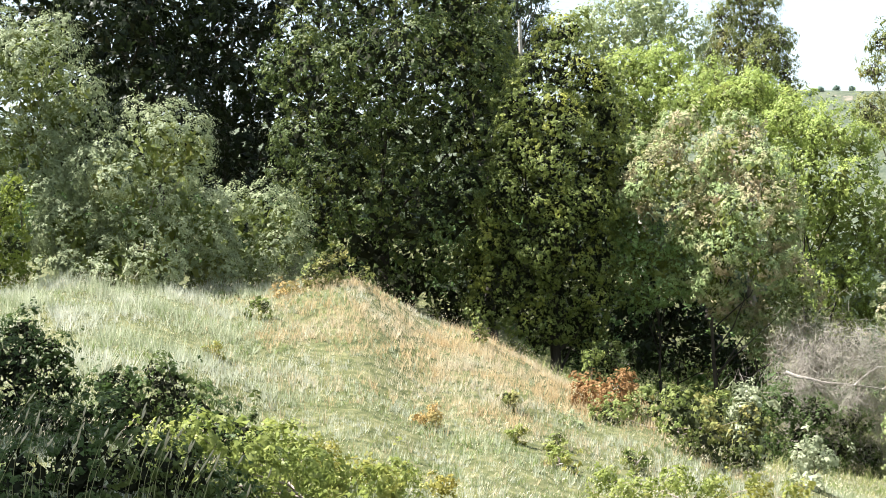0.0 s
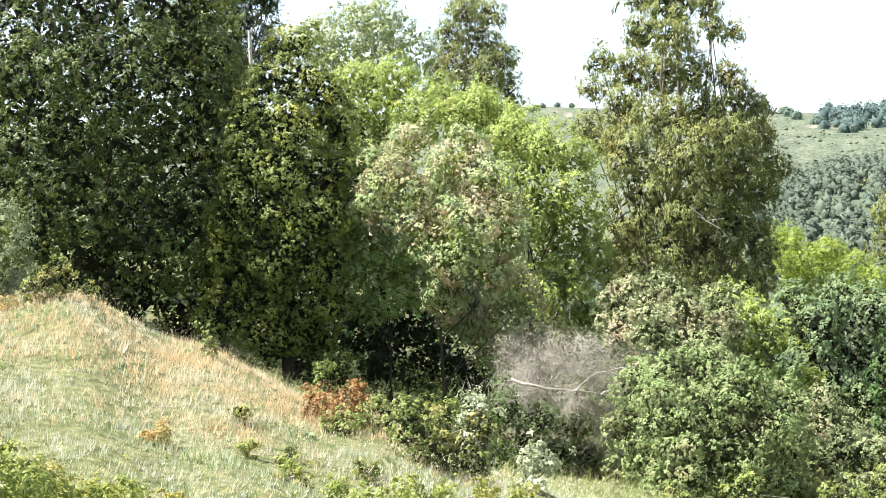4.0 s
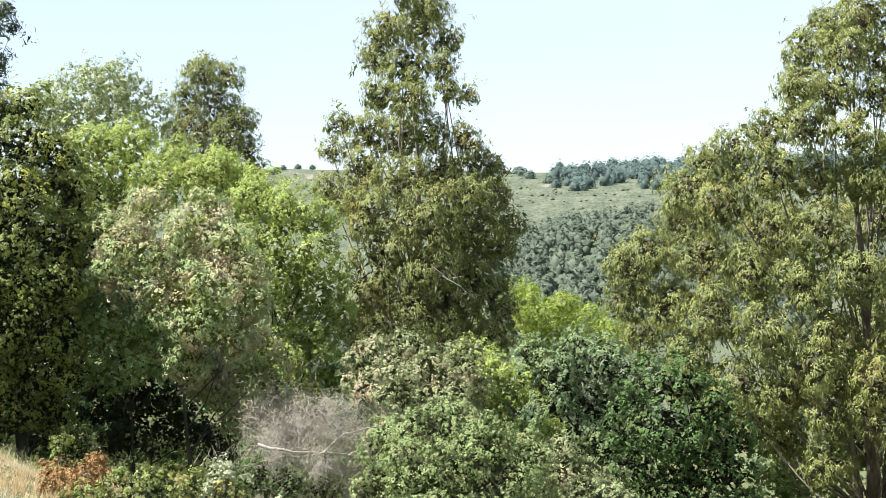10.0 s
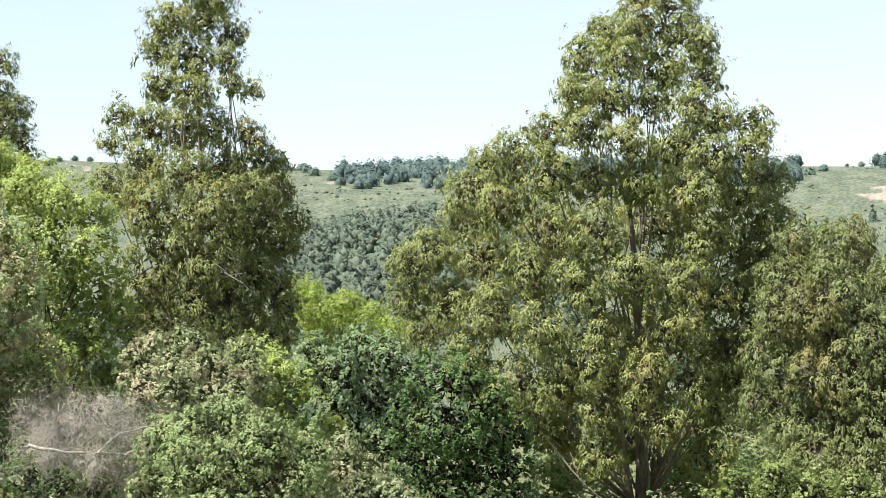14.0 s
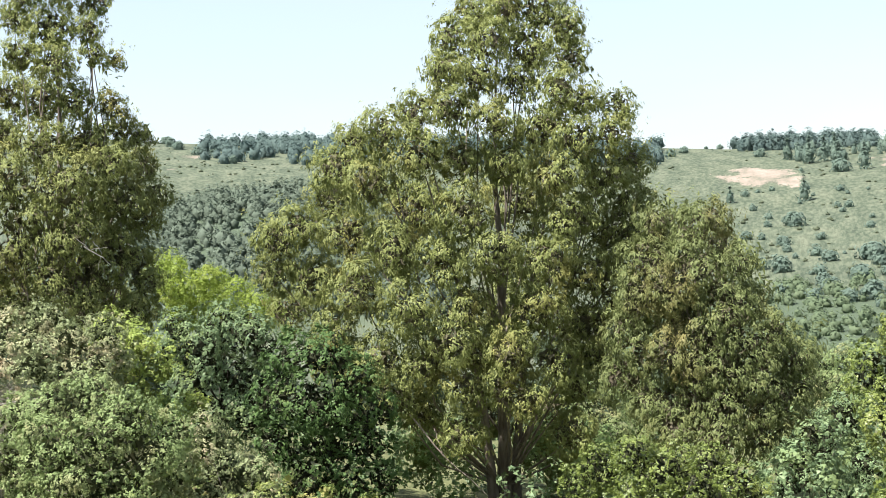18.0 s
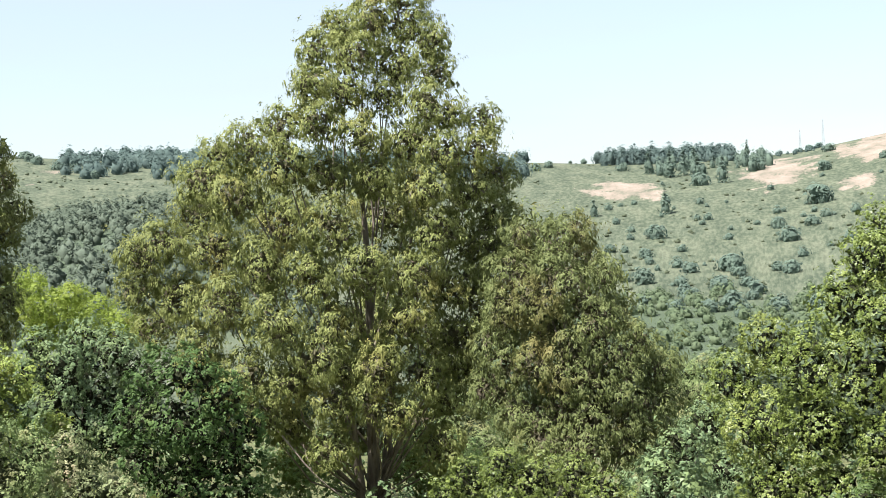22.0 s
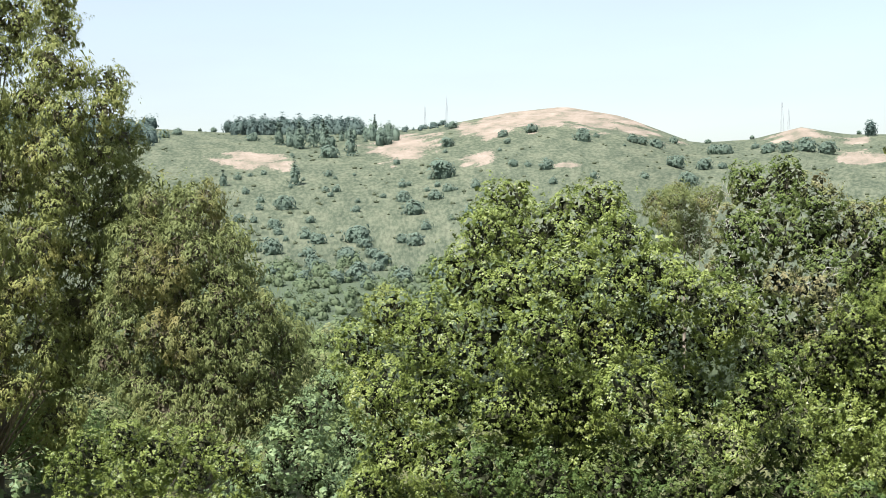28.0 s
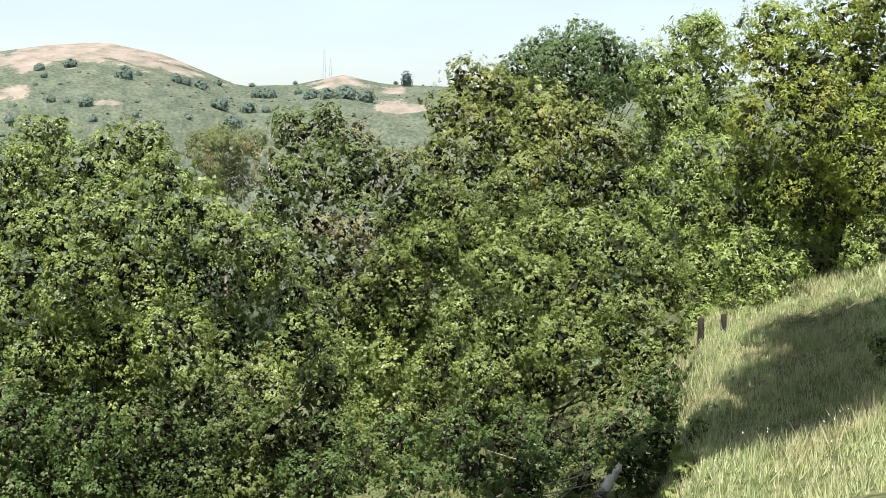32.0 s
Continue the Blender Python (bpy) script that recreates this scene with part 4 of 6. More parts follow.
plant("eucalyptus", "euca", "huge multi-stemmed eucalyptus with drooping olive foliage", "tree", "eucalyptus", 40.02, 55, 125,
      [(39.41, 8.65, 0.84), (40.85, 9.04, 0.96), (42.26, 8.73, 1.08), (43.18, 7.98, 0.84), (38.41, 7.77, 0.84), (39.83, 7.46, 1.08), (41.72, 7.13, 1.08), (43.36, 6.8, 0.84), (38.12, 6.37, 0.84), (39.54, 6.06, 0.96), (41.19, 5.74, 0.84), (42.84, 5.42, 0.96), (43.76, 4.9, 0.84), (45.38, 4.57, 0.77), (45.1, 3.41, 0.84), (45.75, 2.2, 0.91), (36.85, 4.76, 0.84), (38.28, 4.7, 0.96), (40.17, 4.13, 0.96), (42.06, 3.8, 1.08), (43.69, 3.25, 1.08)],
      [(35.37, 3.87, 0.96), (34.16, 3.68, 0.72), (36.77, 2.86, 1.2), (38.67, 2.53, 1.2), (40.58, 2.45, 1.08), (42.69, 1.87, 1.2), (44.56, 1.55, 1.2), (45.69, 0.55, 0.96), (33.39, 2.52, 1.08), (34.8, 1.74, 1.2), (33.09, 1.09, 0.96), (36.68, 0.7, 1.32), (38.82, 0.37, 1.2), (40.99, 0.76, 1.32), (43.09, -0.05, 1.2), (44.71, -0.59, 1.08), (31.84, -0.05, 0.96), (30.87, -0.49, 0.96), (33.75, -0.38, 1.2), (35.64, -1.18, 1.2), (37.78, -1.74, 1.2)],
      [(39.94, -1.59, 1.2), (42.07, -1.91, 1.2), (43.94, -2.46, 1.2), (30.57, -1.92, 0.96), (32.23, -2.23, 1.08), (34.13, -2.79, 1.2), (36.26, -3.6, 1.2), (31.21, -3.62, 0.96), (38.65, -3.94, 1.08), (41.75, -3.81, 1.32), (43.13, -4.81, 1.08), (33.1, -4.43, 0.96), (34.97, -5.7, 1.08), (36.88, -6.02, 1.08), (40.72, -5.92, 1.08), (42.38, -5.97, 1.08), (38.52, -7.03, 0.96), (33.06, -5.38, 1.08), (33.96, -6.85, 1.08), (35.38, -7.38, 1.08), (37.22, -9.34, 0.96)],
      [(38.44, -8.92, 0.96), (41.52, -9.47, 1.08), (42.96, -9.04, 1.08), (40.33, -3.76, 1.08), (39.29, -5.63, 1.08), (37.88, -5.1, 1.08), (36.56, -7.91, 0.96), (42.06, -8.08, 0.96), (43.28, -7.17, 0.84), (45.14, -1.56, 1.08), (44.83, -3.44, 1.08), (43.86, -4.35, 1.08), (44.27, -5.78, 0.96), (45.64, -0.63, 0.96), (42.08, 9.9, 0.96), (40.9, 10.08, 0.72), (40.19, -7.08, 0.96), (39.66, -8.25, 0.86), (41.24, -7.59, 0.86), (40.49, -5.67, 0.96)])
plant("eucalyptus", "goldeuca", "lower spreading eucalyptus with golden-olive foliage", "tree", "eucalyptus", 48.88, 52, 126,
      [(46.91, -0.41, 0.96), (47.34, -1.61, 1.08), (49.02, -0.25, 0.84), (49.22, -1.44, 0.96), (48.26, -2.12, 0.96), (50.12, -2.17, 0.72), (46.11, -3.24, 1.08), (47.73, -4, 1.2), (49.39, -3.33, 0.96), (50.53, -3.83, 0.84), (45.58, -4.89, 1.08), (46.96, -5.87, 1.2), (48.62, -5.43, 1.2), (50.25, -5.46, 1.08), (51.41, -5.02, 0.84), (52.29, -6.19, 0.84), (45.28, -6.78, 1.08), (46.43, -7.74, 1.08), (48.32, -7.54, 1.2), (50.19, -7.33, 1.2)],
      [(51.56, -7.57, 1.08), (52.48, -7.35, 0.72), (48.97, -9.18, 1.2), (50.82, -9.19, 1.2), (47.32, -9.16, 0.96), (51.97, -9.19, 0.84), (46.39, -1.82, 1.08), (48.31, -0.7, 0.96), (47.29, -3.04, 1.08), (48.95, -2.61, 0.96), (49.82, -4.28, 1.08), (48.36, -6.37, 1.08), (49.52, -6.39, 1.08), (46.26, -5.86, 1.08), (50.92, -6.17, 0.96), (47.36, -8.23, 1.08), (49.46, -8.25, 1.08), (45.85, -3.95, 0.96), (51.08, -8.26, 0.96)])
plant("shrub", "brightoak", "fresh green bush below the eucalyptus", "shrub", "", 46.87, 30, 127,
      [(44.14, -10.49, 0.96), (45.6, -10.07, 0.96), (47.03, -10.58, 1.08), (48.72, -10.39, 0.96), (49.89, -11.12, 0.84), (43.15, -11.15, 0.84), (46.03, -11.49, 1.2), (48.2, -11.55, 1.08), (50.59, -11.71, 0.72)])
plant("shrub", "greyshrub", "mixed green thicket on the valley floor", "shrub", "", 53.24, 75, 128,
      [(53.57, -7.68, 0.84), (54.5, -8.16, 0.84), (53.75, -9.31, 1.08), (52.75, -11.16, 1.2), (54.4, -10.94, 1.2), (53.43, -12.08, 0.96), (54.68, -9.55, 0.72), (52.33, -9.53, 1.08), (51.8, -11.15, 1.2), (53.14, -6.49, 0.84), (54.09, -6.27, 0.72)])
plant("oak_tree", "brightoak", "broad live oak with small glossy green leaves", "tree", "live oaks", 64.53, 25, 129,
      [(61.88, -0.75, 1.32), (60.91, -1.94, 1.2), (65.7, -0.81, 1.2), (64.26, -1.51, 1.44), (66.63, -2.01, 1.08), (62.82, -2.45, 1.44), (60.16, -3.61, 1.32), (61.83, -4.35, 1.68), (64.47, -3.9, 1.68), (66.61, -3.92, 1.44), (68.03, -3.45, 1.08), (69.19, -4.4, 1.08), (57.01, -5.24, 1.2), (58.43, -6.22, 1.44), (55.54, -6.64, 1.2), (60.6, -6.49, 1.8), (63.25, -6.28, 1.8), (65.64, -6.29, 1.68), (68, -6.29, 1.56), (70.11, -6.52, 1.2), (56.47, -8.56, 1.56), (59.12, -8.61, 1.8), (61.77, -9.12, 1.8), (64.41, -9.13, 1.8)],
      [(67.04, -8.89, 1.68), (69.39, -8.87, 1.56), (56.91, -10.93, 1.44), (59.32, -11.45, 1.8), (62.21, -11.71, 1.8), (65.1, -11.71, 1.8), (67.96, -11.45, 1.68), (70.54, -10.94, 1.44), (55.91, -12.55, 1.2), (58.79, -13.77, 1.92), (62.91, -14.03, 1.92), (66.98, -13.99, 1.92), (71.22, -13.2, 1.68), (71.95, -7.21, 1.08), (70.81, -5.35, 1.32), (72.17, -9.06, 1.56), (73.3, -10.86, 1.56), (73.52, -12.67, 1.56), (56.84, -14.42, 1.92), (60.72, -14.71, 1.92), (64.58, -14.71, 1.92), (68.87, -14.63, 1.92), (73.05, -14.26, 1.92)])
plant("oak_tree", "twigoak", "live oak thick with bare grey twigs", "tree", "live oaks", 74.44, 33, 130,
      [(72, -0.14, 1.08), (73.42, 0.12, 1.08), (74.62, -0.57, 0.96), (71.54, -1.81, 1.2), (73.2, -2.03, 1.44), (74.87, -2.24, 1.44), (76.3, -1.5, 0.96), (71.08, -3.48, 0.96), (72.98, -4.18, 1.44), (74.9, -4.4, 1.44), (76.33, -3.18, 1.08), (77.28, -2.44, 0.96), (73.72, -6.33, 1.32)],
      [(75.41, -6.55, 1.32), (74.47, -8.23, 1.2), (75.92, -8.22, 1.2), (72.52, -5.86, 0.96), (74, -9.67, 1.44), (75.94, -9.89, 1.44), (73.02, -7.76, 1.2), (74.99, -11.32, 1.2), (76.9, -9.16, 1.44), (72.07, -9.2, 1.2), (76.83, -4.85, 1.2), (77.79, -4.35, 1.08)])
plant("oak_tree", "brightoak", "small rounded live oak over shaded grass", "tree", "live oaks", 82.93, 27, 131,
      [(82.6, -4.5, 1.2), (84.28, -4.7, 1.2), (85.94, -4.65, 1.2), (87.38, -5.32, 1.08), (80.71, -5.74, 1.2), (82.41, -6.42, 1.44), (84.57, -6.6, 1.44), (86.48, -6.77, 1.32), (88.12, -6.48, 0.84), (79.3, -7.69, 1.2), (81.25, -8.36, 1.44), (83.66, -8.53, 1.44), (85.82, -8.46, 1.32), (78.36, -9.62, 1.32), (80.56, -10.29, 1.44), (82.75, -10.47, 1.32), (85.15, -10.38, 1.2), (87.03, -9.36, 1.08), (77.67, -11.53, 1.08), (80.11, -11.72, 1.08), (88.18, -8.37, 0.84)])
plant("oak_tree", "midolive", "olive-green live oak behind smaller oaks", "tree", "live oaks", 82.17, 38, 132,
      [(79.35, 2.12, 1.08), (80.55, 1.67, 1.2), (78.66, 0.69, 1.2), (80.35, 0, 1.32), (82.24, 0.51, 1.32), (83.91, 0.3, 1.32), (85.34, -0.15, 1.08), (81.82, -1.64, 1.44), (79.9, -1.68, 1.2), (83.73, -1.84, 1.32), (85.4, -2.04, 1.2), (78.21, -0.99, 1.08), (86.55, -1.31, 0.96), (86.38, -3.45, 0.96), (84.73, -3.73, 1.2), (83.06, -3.53, 1.2), (81.14, -3.33, 1.2), (79.21, -3.37, 1.2), (78, -2.91, 1.2), (77.8, -5.31, 1.2), (79.49, -5.04, 1.2)])
plant("oak_tree", "dome", "dark dome-shaped tree on the skyline", "tree", "", 83.85, 60, 133,
      [(82.41, 3.35, 0.96), (83.82, 3.72, 0.96), (85.01, 3.5, 0.96), (81.48, 2.63, 0.96), (85.96, 2.92, 0.91), (83.38, 2.66, 1.32), (85.27, 2.45, 1.2), (81.02, 1.92, 0.84), (86.68, 2.23, 0.84), (84.35, 1.73, 1.2), (82.46, 1.46, 1.2)])
plant("bay_tree", "bay", "leafy green bay tree at the slope's edge", "tree", "", 91.43, 36, 134,
      [(88.49, 3.88, 0.96), (89.16, 4.34, 0.84), (87.6, 2.71, 1.2), (89.45, 2.72, 1.2), (88.12, 1.08, 1.32), (89.97, 0.87, 1.32), (87.24, -0.58, 1.08), (88.88, -1.02, 1.32), (90.72, -0.98, 1.2), (88.48, -2.92, 1.2), (90.34, -3.1, 1.32), (91.7, -2.83, 1.08), (89.24, -4.78, 1.08)],
      [(90.86, -4.96, 1.2), (87.05, -2.24, 1.08), (86.87, -4.15, 1.08), (88.09, -5.53, 1.08), (92.82, -2.56, 1.08), (91.37, -6.35, 0.84), (92.22, -4.44, 0.96), (87.42, 1.07, 0.96), (89.76, -6.42, 0.84), (93.34, -4.17, 0.96), (94.2, -3.44, 1.08), (95.07, -2.95, 0.96), (95.99, -3.84, 0.96)])
plant("bay_tree", "sunbay", "yellow-green tree overhanging the grassy slope", "tree", "", 99.43, 32, 135,
      [(91.88, 4.57, 1.08), (93.04, 3.43, 1.32), (94.54, 4.56, 1.44), (95.69, 3.21, 1.44), (92.19, 2.29, 1.08), (93.57, 1.38, 1.32), (95.12, 1.17, 1.32), (92.73, -0.01, 1.08), (94.1, -0.91, 1.2), (95.64, -0.87, 1.2), (96.03, 5.22, 1.2), (91.01, 3.66, 0.72), (96.36, -2.45, 0.96), (94.62, -2.74, 1.08)],
      [(93.25, -1.85, 1.08), (91.35, 0.66, 1.08), (91.19, -1.2, 0.96), (93.73, 2.75, 1.32), (94.84, 2.76, 1.32), (92.66, 1.6, 1.2), (91.71, 3.2, 0.96), (94.5, 0.25, 1.32), (96.21, 1.19, 1.32), (95.9, -1.78, 1.2), (93.52, -3, 1.08), (92.35, -1.88, 1.08), (97.45, 2.32, 1.92), (97.6, -1.05, 1.68)])
plant("eucalyptus", "goldeuca", "dark eucalyptus clump on the near valley side", "tree", "eucalyptus", 69.22, 170, 136,
      [(68.06, -0.61, 0.6), (68.99, -0.5, 0.6), (69.92, -0.63, 0.6), (68.52, -1.32, 0.6), (69.45, -1.57, 0.6), (70.38, -0.4, 0.48), (69.67, -2.28, 0.6), (68.74, -2.27, 0.48)])
plant("shrub", "rust", "low rust-red dried shrub on the knoll's flank", "shrub", "knoll shrubs", 7.34, 29, 137,
      [(6.51, -7.68, 0.72), (7.45, -7.94, 0.72), (8.17, -7.72, 0.6), (8.07, -7.12, 0.36)])
plant("shrub", "midshrub", "bramble thicket at the knoll's foot", "shrub", "knoll shrubs", 10.34, 28, 138,
      [(7.42, -8.88, 0.84), (9.08, -8.9, 1.08), (10.48, -8.92, 1.2), (11.87, -9.16, 1.2), (9.74, -10.07, 1.2), (11.37, -10.31, 1.32), (12.76, -10.31, 0.96), (13.27, -8.93, 0.72)])
plant("shrub", "silver", "small silvery-leaved shrub at the thicket's edge", "shrub", "knoll shrubs", 13.05, 28, 139,
      [(13.07, -7.89, 0.48), (12.82, -8.58, 0.48), (13.28, -8.35, 0.36)])
plant("shrub", "silver", "small silvery fern-like plant in the gully grass", "shrub", "knoll shrubs", 15.71, 26, 140,
      [(15.66, -10.06, 0.48), (15.37, -10.75, 0.6), (16.05, -10.62, 0.53)])
plant("bramble", "bramble", "dark bramble in shade", "shrub", "brambles", -17.16, 18, 141,
      [(-16.89, -4.52, 1.08), (-15.82, -5.27, 0.96), (-17.17, -5.87, 1.2), (-15.66, -6.66, 1.2), (-18.66, -5.31, 1.44), (-17.88, -7.18, 1.44)])
plant("bramble", "bramble", "dark leafy bramble tangle in tree shade", "shrub", "brambles", -11.61, 17, 142,
      [(-11.56, -6.23, 0.72), (-11.13, -7.19, 1.2), (-12.54, -7.79, 1.32), (-10.48, -8.16, 1.44), (-11.91, -9.22, 1.68), (-9.34, -8.93, 1.44), (-8.18, -9.23, 1.2), (-10.1, -10.27, 1.44), (-13.93, -8.39, 1.44), (-16.19, -8.67, 1.68), (-7.28, -10.45, 1.08), (-8.47, -10.61, 1.2), (-6.1, -10.75, 0.96), (-14.67, -9.7, 1.44), (-12.43, -10.56, 1.44), (-17.11, -9.72, 1.44), (-13.41, -6.81, 1.08), (-15.82, -10.51, 1.44), (-13.59, -10.93, 1.44), (-11.31, -11.33, 1.44), (-8.98, -11.5, 1.2), (-7.08, -11.39, 1.08)])
plant("bramble", "sprig", "low yellow-green bramble in pale grass", "shrub", "brambles", -6.16, 17, 143,
      [(-8.21, -10.05, 1.01), (-6.09, -10.29, 1.01), (-5.11, -9.87, 0.72), (-4.43, -10.73, 0.96), (-3.24, -11.13, 0.96), (-8.95, -10.81, 0.96), (-6.6, -11.19, 0.96), (-1.81, -11.43, 0.72), (-11.23, -9.5, 0.72), (-10.11, -10.5, 0.82), (-5.16, -11.04, 0.86), (-1.31, -10.98, 0.62), (0.12, -11.55, 0.62), (-7.48, -9.51, 0.67), (-12.43, -10.56, 0.67)])
plant("bramble", "sprig", "low yellow-green bramble below the knoll", "shrub", "brambles", 11.05, 20, 144,
      [(7.1, -11.44, 0.62), (8.03, -11.91, 0.67), (10.17, -11.58, 0.67), (11.56, -11.8, 0.67), (13.41, -11.79, 0.67), (8.98, -11.87, 0.62), (15, -11.99, 0.58)])
# out of view, added for the shade at the meadow's left
plant("oak_tree", "shadeoak", "unseen tall oak added to shade the near brambles and grass", "tree", "wayside oaks", -48.15, 13.2, 145,
      [(-42.3, 21.4, 8.9), (-50, 20.3, 8.8), (-41, 31.1, 9.4), (-48, 31.1, 9.3), (-55.3, 26.8, 9)])
# out of view; masses set sunward of the shadow on the slope
plant("oak_tree", "shadeoak", "unseen oak, its crown placed to shade the slope's grass", "tree", "wayside oaks", 106.58, 20, 146,
      [(94.4, 20.4, 3.3, 19.7), (97.5, 23.0, 3.6, 18.5), (94.5, 24.4, 4.1, 15.9), (97.5, 26.9, 4.4, 15.0), (93.9, 26.4, 4.7, 14.1), (96.6, 28.7, 4.9, 13.3), (98.7, 30.7, 5.2, 12.8), (98.2, 26.1, 4.2, 15.8), (95.9, 24.1, 3.9, 16.7)])
plant("bramble", "bramble", "dark weedy bramble under the oaks", "shrub", "brambles", 80.47, 22, 147,
      [(75.02, -13.91, 1.2), (76.99, -14.6, 1.2), (79.67, -14.09, 1.2), (82.12, -14.49, 1.2), (84.54, -14.39, 1.2), (86.69, -13.83, 1.08), (87.85, -12.84, 0.96), (73.09, -14.61, 1.44), (76.47, -12.96, 1.08)])
plant("bramble", "brightoak", "leafy green bramble on the grassy slope", "shrub", "brambles", 96.76, 21, 148,
      [(96.65, -8.15, 0.43), (96.57, -9.74, 0.48), (96.96, -10.17, 0.53), (96.64, -8.83, 0.34)])
plant("weed", "midshrub", "tall grey-green weeds on the knoll's crest", "shrub", "knoll weeds", -5.21, 35, 149,
      [(-4.34, -2.07, 0.48), (-3.84, -1.49, 0.29), (-4.94, -2.33, 0.43), (-2.92, -2.6, 0.36), (-7.5, -4.08, 0.6), (-6.81, -4.59, 0.6)])
plant("weed", "midshrub", "spiky grey-green thistle on the knoll's edge", "shrub", "knoll weeds", 1.98, 33.5, 150,
      [(2.05, -4.82, 0.3), (1.91, -5.29, 0.36), (1.98, -4.4, 0.2)])
plant("weed", "midshrub", "spiky grey-green weed on the knoll's flank", "shrub", "knoll weeds", 6.7, 32.5, 250,
      [(6.79, -6.15, 0.36), (6.66, -6.62, 0.34)])
plant("shrub", "golden", "golden dried shrub on the crest of the knoll", "shrub", "knoll shrubs", -6.07, 34, 151,
      [(-6.17, -3.31, 0.58), (-5.71, -3.69, 0.62), (-6.43, -3.77, 0.53)])
plant("shrub", "silver", "low silvery flowering plant in the grass", "shrub", "knoll shrubs", 5.79, 27, 152,
      [(5.87, -8.97, 0.24), (5.97, -9.37, 0.29), (5.62, -9.2, 0.24)])
# second oak out of view, added for shade on the brambles
plant("oak_tree", "shadeoak", "unseen oak at the meadow's border, added to shade the brambles", "tree", "wayside oaks", -43.2, 20.2, 153,
      [(-39.5, 16.3, 5.4), (-45.9, 15.2, 6.5), (-36.5, 20.6, 4.4), (-43.4, 22.7, 6.7), (-49.9, 21.6, 6.6)])
plant("bramble", "bramble", "dark shaded thicket below the live oaks", "shrub", "brambles", 83.6, 25, 154,
      [(87.31, -10.76, 0.96), (87.99, -9.79, 0.72), (86.16, -12.22, 1.08), (83.77, -12.56, 1.32), (81.34, -12.63, 1.32), (78.91, -12.69, 1.2), (88.29, -11.65, 0.72), (85.25, -13.67, 1.2), (82.83, -14, 1.2)])
plant("shrub", "bay", "dense leafy thicket above the grassy slope", "shrub", "", 93.5, 41, 155,
      [(89.74, -5.95, 1.08), (91.33, -5.18, 1.2), (92.89, -4.42, 1.2), (94.44, -3.9, 1.2), (95.97, -3.38, 1.2), (90.6, -4.03, 1.2), (92.4, -3.27, 1.2), (93.95, -2.76, 1.2), (95.7, -2.24, 1.2), (97.25, -2.88, 1.44)])
plant("shrub", "bluegreen", "green thicket between the eucalyptus and the oak", "shrub", "valley thicket", 53.04, 48, 156,
      [(52.1, -10.79, 1.2), (53.51, -12.01, 1.2), (51.59, -12.39, 1.2), (54.99, -10.42, 0.96), (53.09, -9.42, 1.08), (54.3, -8.51, 0.96), (50.65, -11.89, 1.08), (55.43, -12.3, 1.2)])
plant("shrub", "greyshrub", "soft green saplings on the valley floor", "shrub", "valley thicket", 53.48, 66, 157,
      [(52.63, -8.22, 0.96), (53.61, -7.3, 0.77), (54.32, -7.56, 0.67), (53.13, -7.05, 0.6)])
plant("shrub", "bay", "leafy thicket along the upper edge of the slope", "shrub", "", 93.18, 32, 158,
      [(89.07, -6.68, 0.96), (90.1, -6.4, 0.96), (91.35, -5.88, 1.01), (92.48, -5.48, 1.01), (93.6, -5.09, 1.01), (94.92, -4.57, 1.01), (96.21, -4.06, 1.08), (89.72, -5.24, 0.96), (90.85, -4.73, 0.96), (97.29, -3.78, 1.08), (89.34, -7.73, 0.77), (90.72, -7.31, 0.77), (91.84, -6.56, 0.67), (89.47, -8.31, 0.72), (90.51, -8.03, 0.72), (91.53, -7.63, 0.72), (92.54, -7.11, 0.67), (93.4, -6.1, 0.7), (94.5, -5.5, 0.7), (89.3, -9.0, 0.6), (92.0, -6.9, 0.6), (95.6, -4.8, 0.6)])
plant("oak_tree", "shadeoak", "oak in the depth of the wood, leaves coloured dark for shade", "tree", "woodland edge", 5.64, 64, 159,
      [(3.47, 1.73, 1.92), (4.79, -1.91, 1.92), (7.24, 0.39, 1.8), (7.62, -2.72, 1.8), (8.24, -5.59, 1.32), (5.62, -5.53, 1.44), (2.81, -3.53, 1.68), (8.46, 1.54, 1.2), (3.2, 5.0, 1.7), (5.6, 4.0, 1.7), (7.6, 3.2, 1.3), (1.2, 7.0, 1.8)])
# bramble added to darken gully grass that lies in shade
plant("bramble", "bramble", "low dark bramble added for the shade on the gully floor", "shrub", "brambles", 15.67, 41, 160,
      [(14.48, -8.37, 0.77), (15.89, -8.82, 0.86), (17.31, -9.14, 0.77), (15.35, -9.96, 0.86), (13.9, -10.21, 0.82), (16.53, -10.27, 0.91), (17.85, -10.34, 0.72), (13.49, -9.01, 0.67)])
plant("shrub", "midshrub", "low yellow-green scrub at the gully mouth", "shrub", "gully shrubs", 27.84, 36, 161,
      [(24.38, -11.9, 0.84), (26.3, -11.7, 0.96), (28.19, -11.95, 0.96), (30.09, -11.49, 0.96), (32.16, -11.94, 0.96), (34.21, -12.14, 0.84), (23.16, -12.34, 0.72), (21.47, -12.34, 0.72)])
plant("shrub", "soft", "tangled green thicket round the eucalyptus foot", "shrub", "valley thicket", 40.09, 57.6, 162,
      [(36.29, -9.63, 1.08), (37.94, -9.21, 1.08), (41.99, -9.51, 1.08), (43.52, -9.75, 1.2), (36.7, -10.55, 0.96), (42.37, -10.63, 0.96), (43.9, -10.64, 1.2)])
